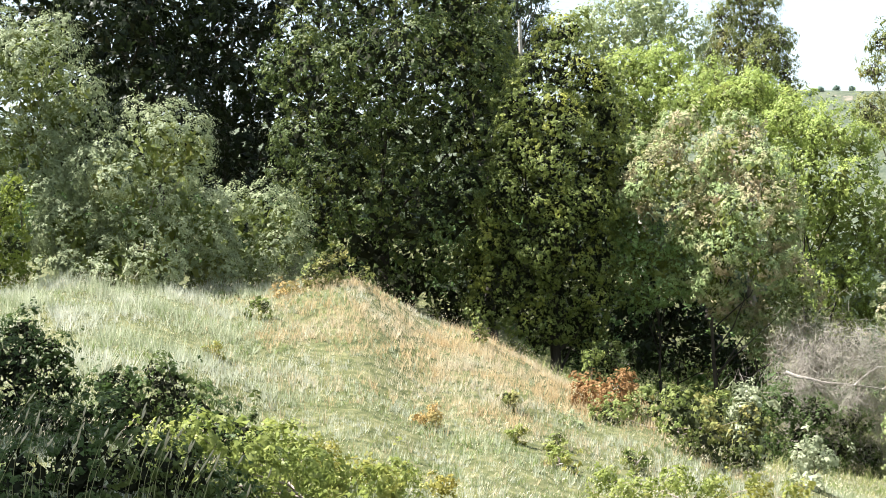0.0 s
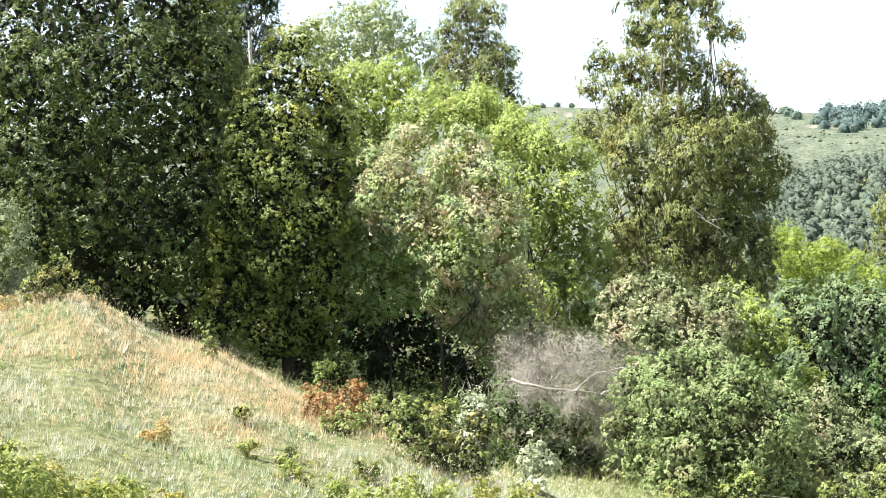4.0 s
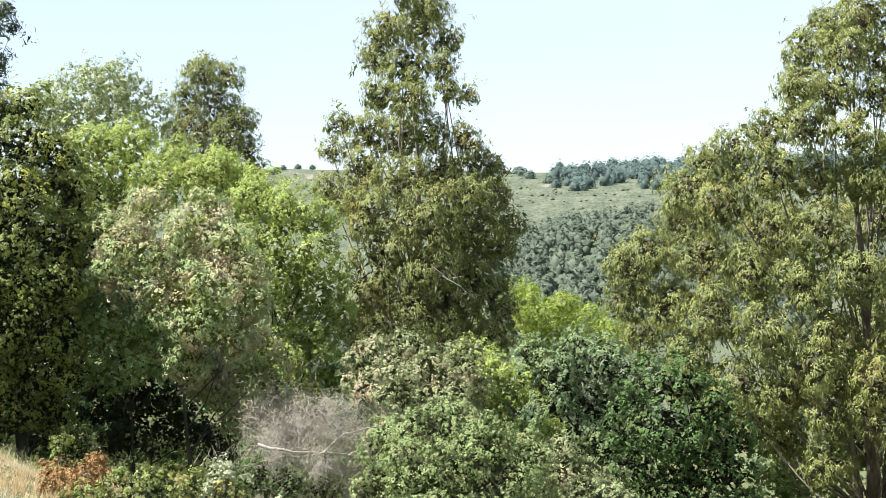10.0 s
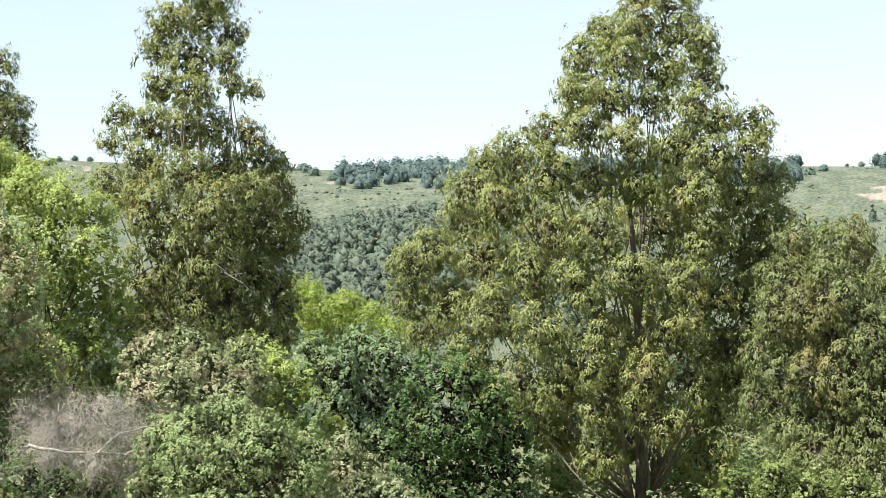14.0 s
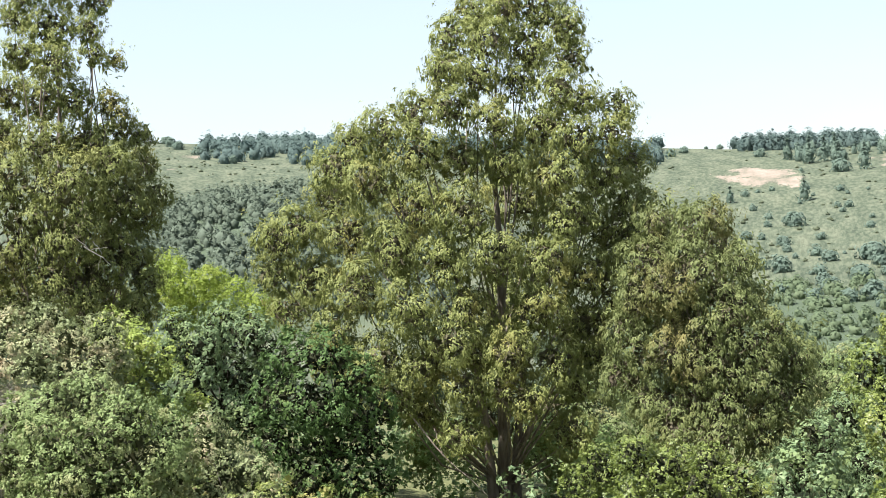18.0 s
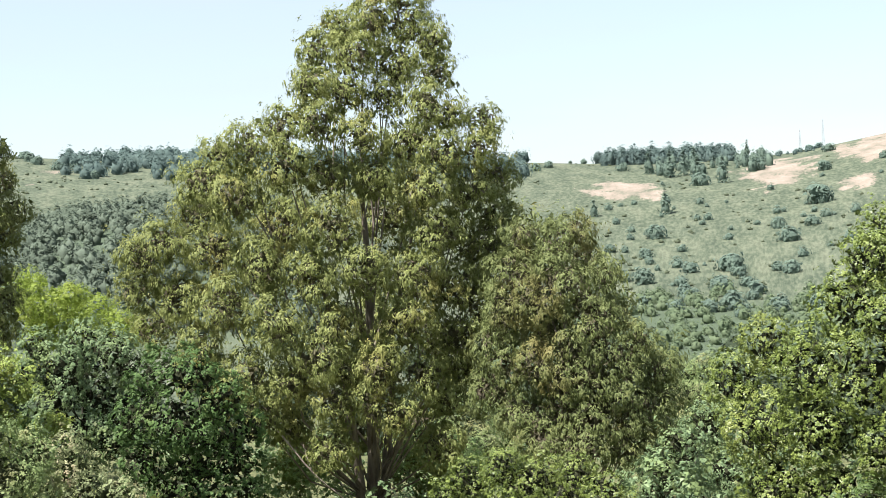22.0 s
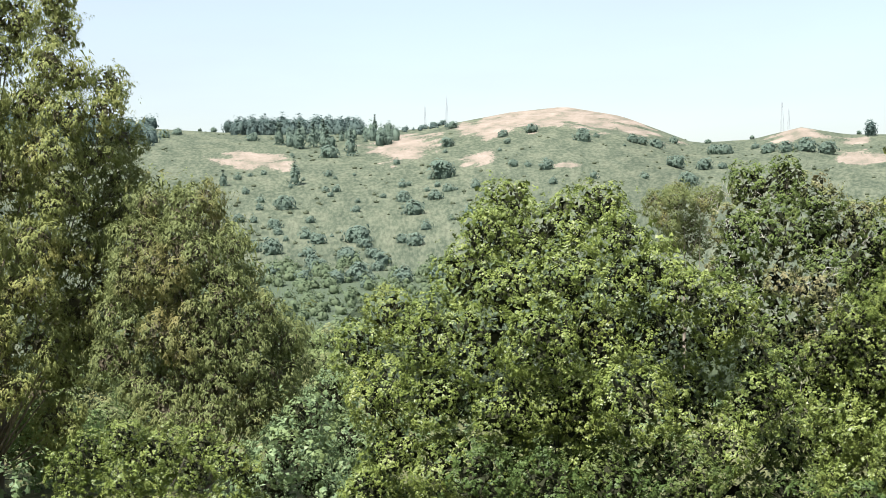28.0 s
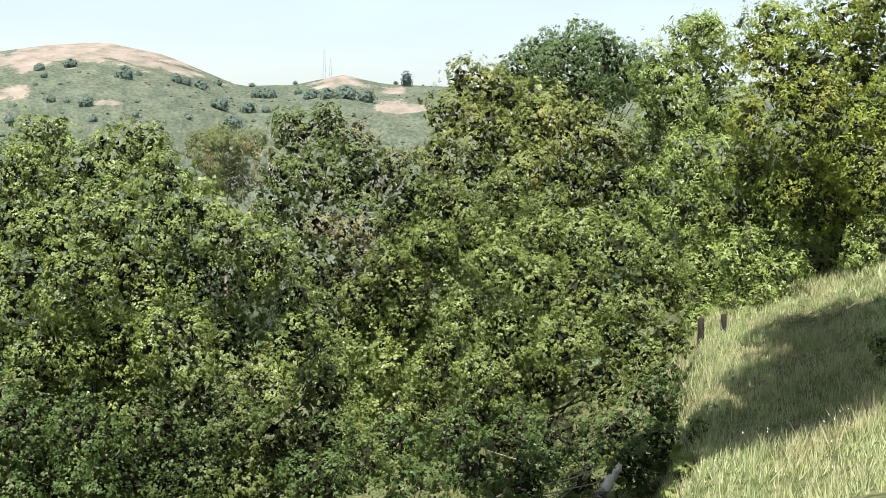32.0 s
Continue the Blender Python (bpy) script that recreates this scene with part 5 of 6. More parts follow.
plant("bramble", "sprig", "spreading yellow-green bramble in the pale grass", "shrub", "brambles", -4.62, 12.8, 163,
      [(-11.33, -9.68, 1.2), (-9.75, -9.13, 1.08), (-8.2, -9.93, 1.2), (-6.58, -9.59, 1.08), (-5.23, -10.61, 1.2), (-2.43, -11.26, 1.08), (-7.11, -11.16, 1.2), (-9.38, -10.98, 1.2), (-10.96, -11.29, 1.2), (-4.81, -11.79, 1.08)])
# shrub row stands in for the dark shade under the trees
plant("bramble", "bramble", "dark thicket added for the shade below the wood", "shrub", "brambles", 9.59, 52.6, 164,
      [(5.87, -6, 0.86), (7.3, -6.41, 0.86), (8.74, -6.53, 0.91), (10.42, -6.67, 0.91), (12.1, -6.91, 0.86), (13.54, -7.06, 0.86), (4.45, -5.59, 0.72), (14.72, -7.44, 0.72)])
plant("shrub", "brightoak", "leafy thicket filling the gap between live oaks", "shrub", "", 76.59, 31, 165,
      [(76.13, -5.85, 1.2), (77.09, -7.01, 1.2), (75.2, -7.06, 1.08), (77.99, -4.86, 1.08), (76.64, -8.2, 1.08)])
plant("bramble", "bramble", "dark bramble mound beside the path", "shrub", "brambles", -12.93, 10.5, 166,
      [(-14.85, -9.9, 1.68), (-12.86, -10.06, 1.68), (-10.83, -10.44, 1.56), (-14.92, -11.47, 1.68), (-12.7, -11.66, 1.68), (-10.66, -11.82, 1.56), (-8.8, -11.73, 1.32), (-17.05, -10.38, 1.92)])
plant("oak_tree", "shadeoak", "tall oak at the back of the wood, leaves coloured dark for shade", "tree", "woodland edge", -8.51, 78, 167,
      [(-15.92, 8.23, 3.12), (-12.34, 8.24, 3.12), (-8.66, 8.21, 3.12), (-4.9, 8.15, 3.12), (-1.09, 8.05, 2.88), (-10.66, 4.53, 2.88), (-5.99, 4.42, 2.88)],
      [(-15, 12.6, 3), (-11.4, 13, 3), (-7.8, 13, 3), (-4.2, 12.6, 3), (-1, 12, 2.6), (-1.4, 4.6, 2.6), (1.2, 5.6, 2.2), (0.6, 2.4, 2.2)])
# out of view; high masses darken the ground below the live oaks
plant("oak_tree", "shadeoak", "unseen oak, its crown placed to shade brambles under the live oaks", "tree", "wayside oaks", 107.51, 14.2, 168,
      [(91.02, 16.21, 5), (87.98, 15.77, 4.85), (85.16, 15.84, 4.55), (81.6, 16, 4), (78.6, 16.2, 3.6)])
plant("shrub", "greyshrub", "green thicket under the spreading eucalyptus", "shrub", "valley thicket", 45.38, 77.3, 169,
      [(44.35, -7.3, 1.08), (45.87, -7.78, 1.2), (44.49, -8.89, 1.08), (46, -9.34, 1.2), (43.64, -8.2, 0.96), (47.12, -8.68, 1.2)])
plant("shrub", "tanshrub", "grey-green shrub at the foot of the bright trees", "shrub", "gully shrubs", 15.68, 66.7, 170,
      [(14.99, -5.42, 0.96), (15.92, -6.18, 0.96), (14.22, -6.58, 0.84), (17.14, -5.75, 0.86), (15.96, -4.99, 0.82)])
plant("shrub", "brightoak", "dense leafy thicket between the live oaks", "shrub", "", 79.73, 33, 171,
      [(77.74, -4.76, 1.32), (79.65, -4.48, 1.32), (81.54, -3.96, 1.2), (76.52, -4.07, 1.2), (82.94, -3.21, 1.08), (78.42, -3.07, 1.2), (80.79, -2.55, 1.08)])
plant("shrub", "brightoak", "young live oak grown into the broad oak's skirt", "shrub", "", 63.91, 23.5, 172,
      [(64.13, -8.68, 1.44), (63.42, -7.26, 1.2), (65.08, -9.86, 1.32), (62.73, -9.36, 1.2)])
plant("bramble", "bramble", "dark bramble in the shade of the broad live oak", "shrub", "brambles", 66, 24.5, 216,
      [(56.5, -13.2, 1.5), (59.2, -13.8, 1.6), (62, -14.2, 1.6), (64.8, -14.3, 1.6), (67.6, -14.2, 1.6), (70.4, -13.8, 1.6), (73, -13.2, 1.5), (60.5, -12.2, 1.5), (63.4, -12.4, 1.5), (66.3, -12.4, 1.5), (69.2, -12.2, 1.5)])
plant("weed", "midshrub", "green leafy weed in pale grass", "shrub", "meadow weeds", 3.22, 26.7, 173,
      [(3.04, -7.86, 0.22), (3.01, -7.89, 0.22), (3.32, -7.97, 0.14), (3.44, -7.9, 0.17)])
plant("weed", "midshrub", "green leafy weed in pale grass", "shrub", "meadow weeds", 6.22, 36.0, 174,
      [(5.87, -7.54, 0.19), (6.15, -7.72, 0.24), (6.47, -7.56, 0.24), (6.57, -7.49, 0.26)])
plant("weed", "sprig", "yellow-green weed in pale grass", "shrub", "meadow weeds", -9.31, 26.5, 175,
      [(-8.97, -5.29, 0.19), (-9.27, -5.39, 0.26), (-9.09, -5.35, 0.22), (-9.65, -5.34, 0.19)])
plant("weed", "midshrub", "green leafy weed in pale grass", "shrub", "meadow weeds", -7.38, 30.6, 176,
      [(-7.7, -4.04, 0.24), (-7.06, -3.63, 0.26), (-7.09, -3.81, 0.24), (-7.52, -3.56, 0.26)])
plant("weed", "sprig", "yellow-green weed in pale grass", "shrub", "meadow weeds", 3.48, 23.7, 177,
      [(3.56, -9.43, 0.22), (3.22, -9.48, 0.24), (3.73, -9.36, 0.24), (3.29, -9.6, 0.22)])
plant("weed", "sprig", "yellow-green weed in pale grass", "shrub", "meadow weeds", 5.21, 22.5, 178,
      [(5.34, -10.37, 0.29), (4.79, -10.65, 0.24), (5.62, -10.63, 0.26), (5.07, -10.24, 0.26)])
plant("weed", "midshrub", "green leafy weed in pale grass", "shrub", "meadow weeds", 8.48, 23.2, 179,
      [(8.78, -10.54, 0.22), (8.18, -10.43, 0.19), (8.32, -10.67, 0.24), (8.23, -10.55, 0.29)])
plant("weed", "golden", "golden dried weed in pale grass", "shrub", "meadow weeds", -0.32, 24.2, 180,
      [(-0.06, -8.34, 0.24), (-0.58, -8.71, 0.24), (-0.2, -8.56, 0.24), (-0.09, -8.72, 0.22)])
plant("weed", "midshrub", "green leafy weed in dry grass", "shrub", "meadow weeds", 5.03, 23.6, 181,
      [(5.16, -9.94, 0.26), (5.24, -9.57, 0.17), (4.85, -10.01, 0.26), (4.81, -9.96, 0.26)])
plant("weed", "midshrub", "green weed on the grassy slope", "shrub", "meadow weeds", 91.53, 28.8, 182,
      [(91.94, -9.4, 0.26), (91.28, -9.37, 0.29), (91.12, -9.58, 0.26), (91.53, -9.45, 0.31)])
plant("weed", "sprig", "yellow-green weed on the grassy slope", "shrub", "meadow weeds", 90.47, 23.5, 183,
      [(90.69, -11.21, 0.24), (90.15, -11.13, 0.19), (90.79, -11.25, 0.31), (90.6, -11.08, 0.29)])
plant("weed", "sprig", "yellow-green weed on the grassy slope", "shrub", "meadow weeds", 91.93, 36.6, 184,
      [(92.04, -6.97, 0.22), (91.84, -7.12, 0.22), (91.9, -7.03, 0.26), (91.82, -6.73, 0.22)])
plant("weed", "midshrub", "green weed on the grassy slope", "shrub", "meadow weeds", 89.64, 19.5, 185,
      [(89.79, -12.77, 0.31), (89.79, -12.13, 0.46), (90.05, -12.87, 0.31), (89.23, -12.34, 0.43)])
plant("weed", "midshrub", "green weed on the grassy slope", "shrub", "meadow weeds", 89.09, 16.6, 186,
      [(89.46, -14.11, 0.41), (88.72, -13.95, 0.48), (89.4, -13.65, 0.34), (89.07, -13.81, 0.48)])
plant("weed", "bramble", "small dark bramble shoot on the slope", "shrub", "meadow weeds", 94.19, 26.8, 187,
      [(93.93, -8.82, 0.22), (94.02, -8.91, 0.26), (94.45, -8.9, 0.22), (93.92, -8.73, 0.26)])
plant("weed", "midshrub", "green weed on the grassy slope", "shrub", "meadow weeds", 96.64, 16.5, 188,
      [(96.44, -11.65, 0.36), (96.8, -11.83, 0.34), (96.37, -11.57, 0.31), (96.9, -11.71, 0.38)])


# ---- grass ----
def blades(rng, x, y, height, width, lean, per=8):
    """Corners of tufts of leaning grass blades, tufts at x, y."""
    tall = height * np.clip(1 + 0.35 * wave(x, y, 3.1, 5.0) + 0.25 * wave(x, y, 1.1, 7.0), 0.35, 1.7) * rng.uniform(0.7, 1.25, len(x))
    k = np.repeat(np.arange(len(x)), per)
    n = len(k)
    a_ = rng.uniform(0, 2 * np.pi, n)
    d = np.stack([np.cos(a_), np.sin(a_), 0 * a_], -1)
    off = d * (0.09 * height * rng.random(n) * 2)[:, None]
    px_, py_ = x[k] + off[:, 0], y[k] + off[:, 1]
    base = np.stack([px_, py_, ground(px_, py_) - 0.03], -1)
    h = tall[k] * rng.uniform(0.45, 1.15, n)
    side = a_ + rng.normal(0, 0.7, n)
    s = np.stack([-np.sin(side), np.cos(side), 0 * a_], -1) * (width * rng.uniform(0.6, 1.3, n))[:, None] * 0.5
    bend = (lean * rng.uniform(0.1, 1.3, n) * h)[:, None]
    t = base + (d + np.array([0.15, -0.05, 0])) * bend + np.array([0, 0, 1]) * (h * (1 - 0.3 * lean))[:, None]
    return np.stack([base - s * 1.3, base + s * 1.3, t], 1).reshape(-1, 3)


def grass_material(name, a_, b_, c_, odd, patch=0.5):
    return leaf_material(name, a_, b_, c_, odd, 0.55, 0.75, 0.4, patch)


PALE_GRASS = grass_material("pale_grass", (0.22, 0.255, 0.135), (0.37, 0.405, 0.26), (0.58, 0.60, 0.45), (0.60, 0.61, 0.50))
GREEN_GRASS = grass_material("green_grass", (0.11, 0.16, 0.045), (0.18, 0.24, 0.075), (0.28, 0.33, 0.13), (0.33, 0.32, 0.14))
SLOPE_GRASS = grass_material("slope_grass", (0.189, 0.234, 0.096), (0.329, 0.378, 0.171), (0.544, 0.573, 0.341), (0.455, 0.417, 0.233), 0.8)
STRAW = grass_material("straw", (0.347, 0.246, 0.125), (0.543, 0.414, 0.239), (0.717, 0.594, 0.389), (0.652, 0.582, 0.427))


def meadow(name, label, n, az0, az1, r0, r1, height, width, lean, material, seed, keep):
    """A stand of grass over a stretch of the plan; keep(bearing, distance, x, y) gives how thick it stands, 0 to 1."""
    rng = np.random.default_rng(seed)
    n = n // 8
    az = rng.uniform(az0, az1, n)
    r = r0 + (r1 - r0) * rng.random(n) ** 0.8
    x, y = plot(az, r)
    ok = rng.random(n) < keep(az, r, x, y)
    x, y = x[ok], y[ok]
    v = blades(rng, x, y, height, width, lean)
    ob = new(name, blades_mesh(name, v, len(v) // 3, material))
    return tagged(ob, label, "grass", kind="stuff")


def crest_straw(az, r, x, y):
    return np.clip(1.45 - np.hypot((az - 2.0) / 8.5, (r - 31.5) / 6.0) + 0.5 * wave(x, y, 4.0, 3.0), 0.04, 1)


def not_straw(az, r, x, y):
    return np.clip(1.1 - 1.0 * crest_straw(az, r, x, y), 0, 1)


def whole(az, r, x, y):
    return 0 * az + 1


def beside_oaks(az, r, x, y):
    return np.clip((az - 87 - 0.02 * (r - 20) + 1.5 * wave(x, y, 6.0, 1.0)) * 0.6, 0, 1)


meadow("dry_grass", "golden dry grass on the sunny crest of the knoll", 110000, -10, 16, 18, 39, 0.25, 0.009, 0.45, STRAW, 11, crest_straw)
meadow("pale_grass", "pale silvery-green seeding grass over the slope", 130000, -19.5, 20, 10.5, 39, 0.19, 0.009, 0.45, PALE_GRASS, 12, not_straw)
meadow("green_grass", "fresh green grass between the pale stems", 75000, -19.5, 26, 10, 42, 0.18, 0.011, 0.5, GREEN_GRASS, 13, not_straw)
meadow("pale_grass", "pale seeding grass on the slope beside the oaks", 80000, 84, 99, 12, 40, 0.26, 0.012, 0.5, SLOPE_GRASS, 14, beside_oaks)
meadow("green_grass", "green grass in the shade under the oaks", 50000, 78, 99, 12, 40, 0.2, 0.012, 0.5, GREEN_GRASS, 15, whole)
meadow("tall_grass", "tall feathery pale grass on the meadow's crest", 40000, -19, -5, 22, 36, 0.42, 0.012, 0.5, PALE_GRASS, 20, lambda az, r, x, y: np.clip(0.3 + 1.1 * wave(x, y, 2.4, 2.0), 0, 1) * np.clip((-5 - az) / 4, 0, 1))
meadow("gully_grass", "shaded green grass along the gully", 40000, 4, 34, 34, 64, 0.5, 0.02, 0.7, GREEN_GRASS, 16, whole)


def seed_heads(label, n, az0, az1, r0, r1, low, high, seed, keep):
    """Pale seed heads standing over the grass, beyond counting."""
    rng = np.random.default_rng(seed)
    az, r = rng.uniform(az0, az1, n), r0 + (r1 - r0) * rng.random(n) ** 0.8
    x, y = plot(az, r)
    ok = rng.random(n) < keep(az, r, x, y) * np.clip(0.5 + 0.8 * wave(x, y, 2.7, 4.0), 0.05, 1)
    x, y = x[ok], y[ok]
    m = len(x)
    pos = np.stack([x, y, ground(x, y) + rng.uniform(low, high, m)], -1)
    a_ = rng.uniform(0, 6.28, m)
    d = np.stack([np.cos(a_) * 0.6 + 0.4, np.sin(a_) * 0.6, rng.uniform(0.3, 1.2, m)], -1) * rng.uniform(0.02, 0.045, (m, 1))
    s = np.stack([-np.sin(a_), np.cos(a_), 0 * a_], -1) * 0.006
    v = np.stack([pos - s, pos + s, pos + d], 1).reshape(-1, 3)
    return tagged(new("seed_heads", blades_mesh("seed_heads", v, m, SEED)), label, "grass", kind="stuff")


SEED = leaf_material("seed_head", (0.42, 0.36, 0.22), (0.58, 0.52, 0.36), (0.72, 0.68, 0.52), (0.50, 0.42, 0.25), 0.3, 0.8, 0.3)
seed_heads("pale grass seed heads over the slope", 50000, -24, 22, 10, 40, 0.22, 0.46, 17, not_straw)
seed_heads("pale grass seed heads beside the oaks", 5000, 84, 104, 13, 46, 0.15, 0.34, 18, beside_oaks)


meadow("trodden_grass", "short mixed grass round the viewpoint", 24000, -180, 180, 0.3, 11, 0.12, 0.006, 0.9, PALE_GRASS, 19, whole)


# ---- far woods ----
def flakes_on(rng, verts, middle, half, per, size=0.2):
    """Loose leaf clumps on lumpy crowns: per for each crown."""
    n, v = verts.shape[:2]
    k = np.repeat(np.arange(n), per)
    a_, b_ = verts[k, rng.integers(0, v, len(k))], verts[k, rng.integers(0, v, len(k))]
    o = unit(a_ - middle[k] + (b_ - middle[k]) * 0.25)
    pos = middle[k] + o * (np.linalg.norm(a_ - middle[k], axis=1) * rng.uniform(0.93, 1.1, len(k)))[:, None]
    nrm = unit(o + np.array([0, 0, 0.2]) + rng.normal(0, 0.16, o.shape))
    g = unit(np.cross(nrm, rng.normal(size=o.shape)))
    h = np.cross(nrm, g)
    w = (half[k] * rng.uniform(0.4, 1.0, len(k)) * size)[:, None]
    return np.stack([pos - g * w - h * w * 0.8, pos - g * w + h * w * 0.8, pos + g * w], 1).reshape(-1, 3)


def far_wood(name, label, sp, az0, az1, r0, r1, n, size, seed, per, keep=None, rows_=6, cols=8, tall=0.95, fine=0.2):
    """Crowns beyond counting on a far slope, each a lumpy mass with leaf clumps on it."""
    rng = np.random.default_rng(seed)
    az, r = rng.uniform(az0, az1, n), rng.uniform(r0, r1, n)
    if keep is not None:
        ok = rng.random(n) < keep(az, r)
        az, r = az[ok], r[ok]
    x, y = plot(az, r)
    s = size * rng.uniform(0.45, 1.45, len(az))
    mid = np.stack([x, y, ground(x, y) + s * 0.32 * tall], -1)
    v = mid[:, None] + hull(rng, len(az), rows_, cols, tall) * s[:, None, None]
    fl = flakes_on(rng, v, mid, s, per, fine) if per else np.zeros((0, 3))
    if per:
        v = mid[:, None] + (v - mid[:, None]) * 0.72
    return tagged(new(name, crowns_mesh(name, v, rows_, cols, fl, SPECIES[sp][5])), label, "woodland", kind="stuff")


def clear_of_bare(az, r):
    thick = np.clip(0.55 + 0.6 * wave(az * 20, r, 170, 2.0), 0.1, 1)
    for b_az, b_r, w_az, w_r in BARE:
        thick = np.where(np.hypot((az - b_az) / w_az, (r - b_r) / w_r) < 1.15, 0, thick)
    return thick


# spur and ridge canopies: distance haze is mixed into the leaf colours
HAZY_SPUR_LEAF = canopy_material("hazy_spur_canopy", (0.098, 0.125, 0.092), (0.149, 0.185, 0.136), (0.209, 0.254, 0.192), 0.55, 0.7)
HAZY_RIDGE_LEAF = canopy_material("hazy_ridge_canopy", (0.092, 0.134, 0.125), (0.120, 0.168, 0.152), (0.154, 0.206, 0.180), 0.7, 0.3)
SCRUB_LEAF = canopy_material("scrub_canopy", (0.100, 0.121, 0.077), (0.128, 0.152, 0.096), (0.163, 0.185, 0.119), 1.2, 0.3)
VALLEY_LEAF = canopy_material("valley_canopy", (0.048, 0.066, 0.042), (0.074, 0.098, 0.058), (0.108, 0.134, 0.078), 0.7, 0.5)
species("farwood", 1, 1, 0, 1, 1, HAZY_SPUR_LEAF, OAK_BARK)
species("ridgewood", 1, 1, 0, 1, 1, HAZY_RIDGE_LEAF, OAK_BARK)
# hill trees paled and blued in their colour, as haze would
species("hilloak", 1, 1, 0, 1, 1, canopy_material("hazy_hill_canopy", (0.124, 0.174, 0.141), (0.159, 0.213, 0.169), (0.200, 0.264, 0.202), 0.9, 0.3), OAK_BARK)
species("scrub", 1, 1, 0, 1, 1, SCRUB_LEAF, OAK_BARK)
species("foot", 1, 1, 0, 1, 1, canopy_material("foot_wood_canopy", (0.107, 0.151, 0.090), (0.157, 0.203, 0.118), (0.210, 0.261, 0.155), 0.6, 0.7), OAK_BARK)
species("valley", 1, 1, 0, 1, 1, VALLEY_LEAF, OAK_BARK)
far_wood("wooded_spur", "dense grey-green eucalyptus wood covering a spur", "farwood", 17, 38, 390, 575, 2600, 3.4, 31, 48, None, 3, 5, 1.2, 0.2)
far_wood("valley_wood", "mixed green woodland on the valley floor", "valley", 14, 97, 120, 420, 240, 4.6, 32, 110, None, 6, 8)
far_wood("back_wood", "dark green woodland behind the meadow's edge", "valley", -20, 24, 96, 170, 110, 4.2, 43, 130, None, 6, 8, 1.2)
far_wood("hillside_scrub", "grey-green chaparral over the far hillside", "scrub", 44, 80, 450, 1440, 1000, 2.4, 33, 14, clear_of_bare, 3, 5, 0.5)
far_wood("hillside_scrub", "low green scrub on the far hillside", "scrub", 12, 34, 900, 1440, 700, 2.4, 39, 12, clear_of_bare, 3, 5, 0.5)


def undergrowth(label, sp, az0, az1, r0, r1, n, size, seed):
    """Low bushes grown into one another, beyond counting."""
    rng = np.random.default_rng(seed)
    az, d = rng.uniform(az0, az1, n), rng.uniform(r0, r1, n)
    x, y = plot(az, d)
    s = size * rng.uniform(0.6, 1.3, n)
    c = np.stack([x, y, ground(x, y) + s * 0.5], -1)
    v = leaves(rng, c, s, sp, 0.42, 1.9, np.array([0.0, -0.7, 0.3]), (c, s))
    return tagged(new("undergrowth", blades_mesh("undergrowth", v, len(v) // 3, SPECIES[sp][5])), label, "undergrowth", kind="stuff")


undergrowth("tangled green undergrowth between the trees", "bluegreen", 20, 86, 44, 110, 100, 1.7, 34)
undergrowth("dark leafy undergrowth at the foot of the trees", "darkgreen", -24, 28, 50, 100, 80, 1.9, 35)
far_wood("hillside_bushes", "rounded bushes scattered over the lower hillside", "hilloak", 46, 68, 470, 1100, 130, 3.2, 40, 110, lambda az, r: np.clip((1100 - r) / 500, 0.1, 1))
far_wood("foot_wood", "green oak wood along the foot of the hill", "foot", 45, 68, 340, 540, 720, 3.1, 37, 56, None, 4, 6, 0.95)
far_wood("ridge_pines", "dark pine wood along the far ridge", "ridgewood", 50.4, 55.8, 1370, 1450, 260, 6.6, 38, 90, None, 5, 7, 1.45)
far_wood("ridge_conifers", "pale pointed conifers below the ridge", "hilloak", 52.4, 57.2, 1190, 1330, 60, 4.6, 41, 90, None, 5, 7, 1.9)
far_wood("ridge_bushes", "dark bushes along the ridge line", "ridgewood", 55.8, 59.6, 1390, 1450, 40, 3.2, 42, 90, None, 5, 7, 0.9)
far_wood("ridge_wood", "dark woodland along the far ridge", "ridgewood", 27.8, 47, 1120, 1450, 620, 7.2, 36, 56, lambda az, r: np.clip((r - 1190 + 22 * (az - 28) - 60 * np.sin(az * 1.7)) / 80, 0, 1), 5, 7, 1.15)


# ---- trees that stand apart on the far hills ----
def on_hill(az, el):
    """The distance at which the far slope is met along a bearing and height angle."""
    r = np.linspace(420, RIDGE_AT, 900)
    x, y = plot(np.full_like(r, az), r)
    h = np.degrees(np.arctan2(ground(x, y) - EYE, r))
    hit = np.nonzero(h >= el)[0]
    return float(r[hit[0]]) if len(hit) else RIDGE_AT - 8


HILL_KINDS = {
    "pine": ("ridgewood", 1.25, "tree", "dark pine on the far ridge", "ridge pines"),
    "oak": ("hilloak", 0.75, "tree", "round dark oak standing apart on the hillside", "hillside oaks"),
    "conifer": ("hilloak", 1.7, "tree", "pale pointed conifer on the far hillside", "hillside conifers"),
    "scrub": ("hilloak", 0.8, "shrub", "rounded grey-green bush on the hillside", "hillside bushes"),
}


def far_crown(kind, size, seed):
    """A far crown of leaf clumps round its own foot, size: half its width."""
    rng = np.random.default_rng(seed)
    sp, tall, *_ = HILL_KINDS[kind]
    v = hull(rng, 1, 7, 10, tall)
    if kind == "conifer":
        v[..., :2] *= np.clip(1.1 - (v[..., 2:] + tall) / (2 * tall) * 1.0, 0.06, 1)
    mid = np.array([[0, 0, tall * 0.75]])
    v = (v + mid[:, None]) * size
    fl = flakes_on(rng, v, mid * size, np.array([size]), 300, 0.2)
    v = mid * size + (v - mid * size) * 0.75
    return crowns_mesh("crown", v, 7, 10, fl, SPECIES[sp][5])


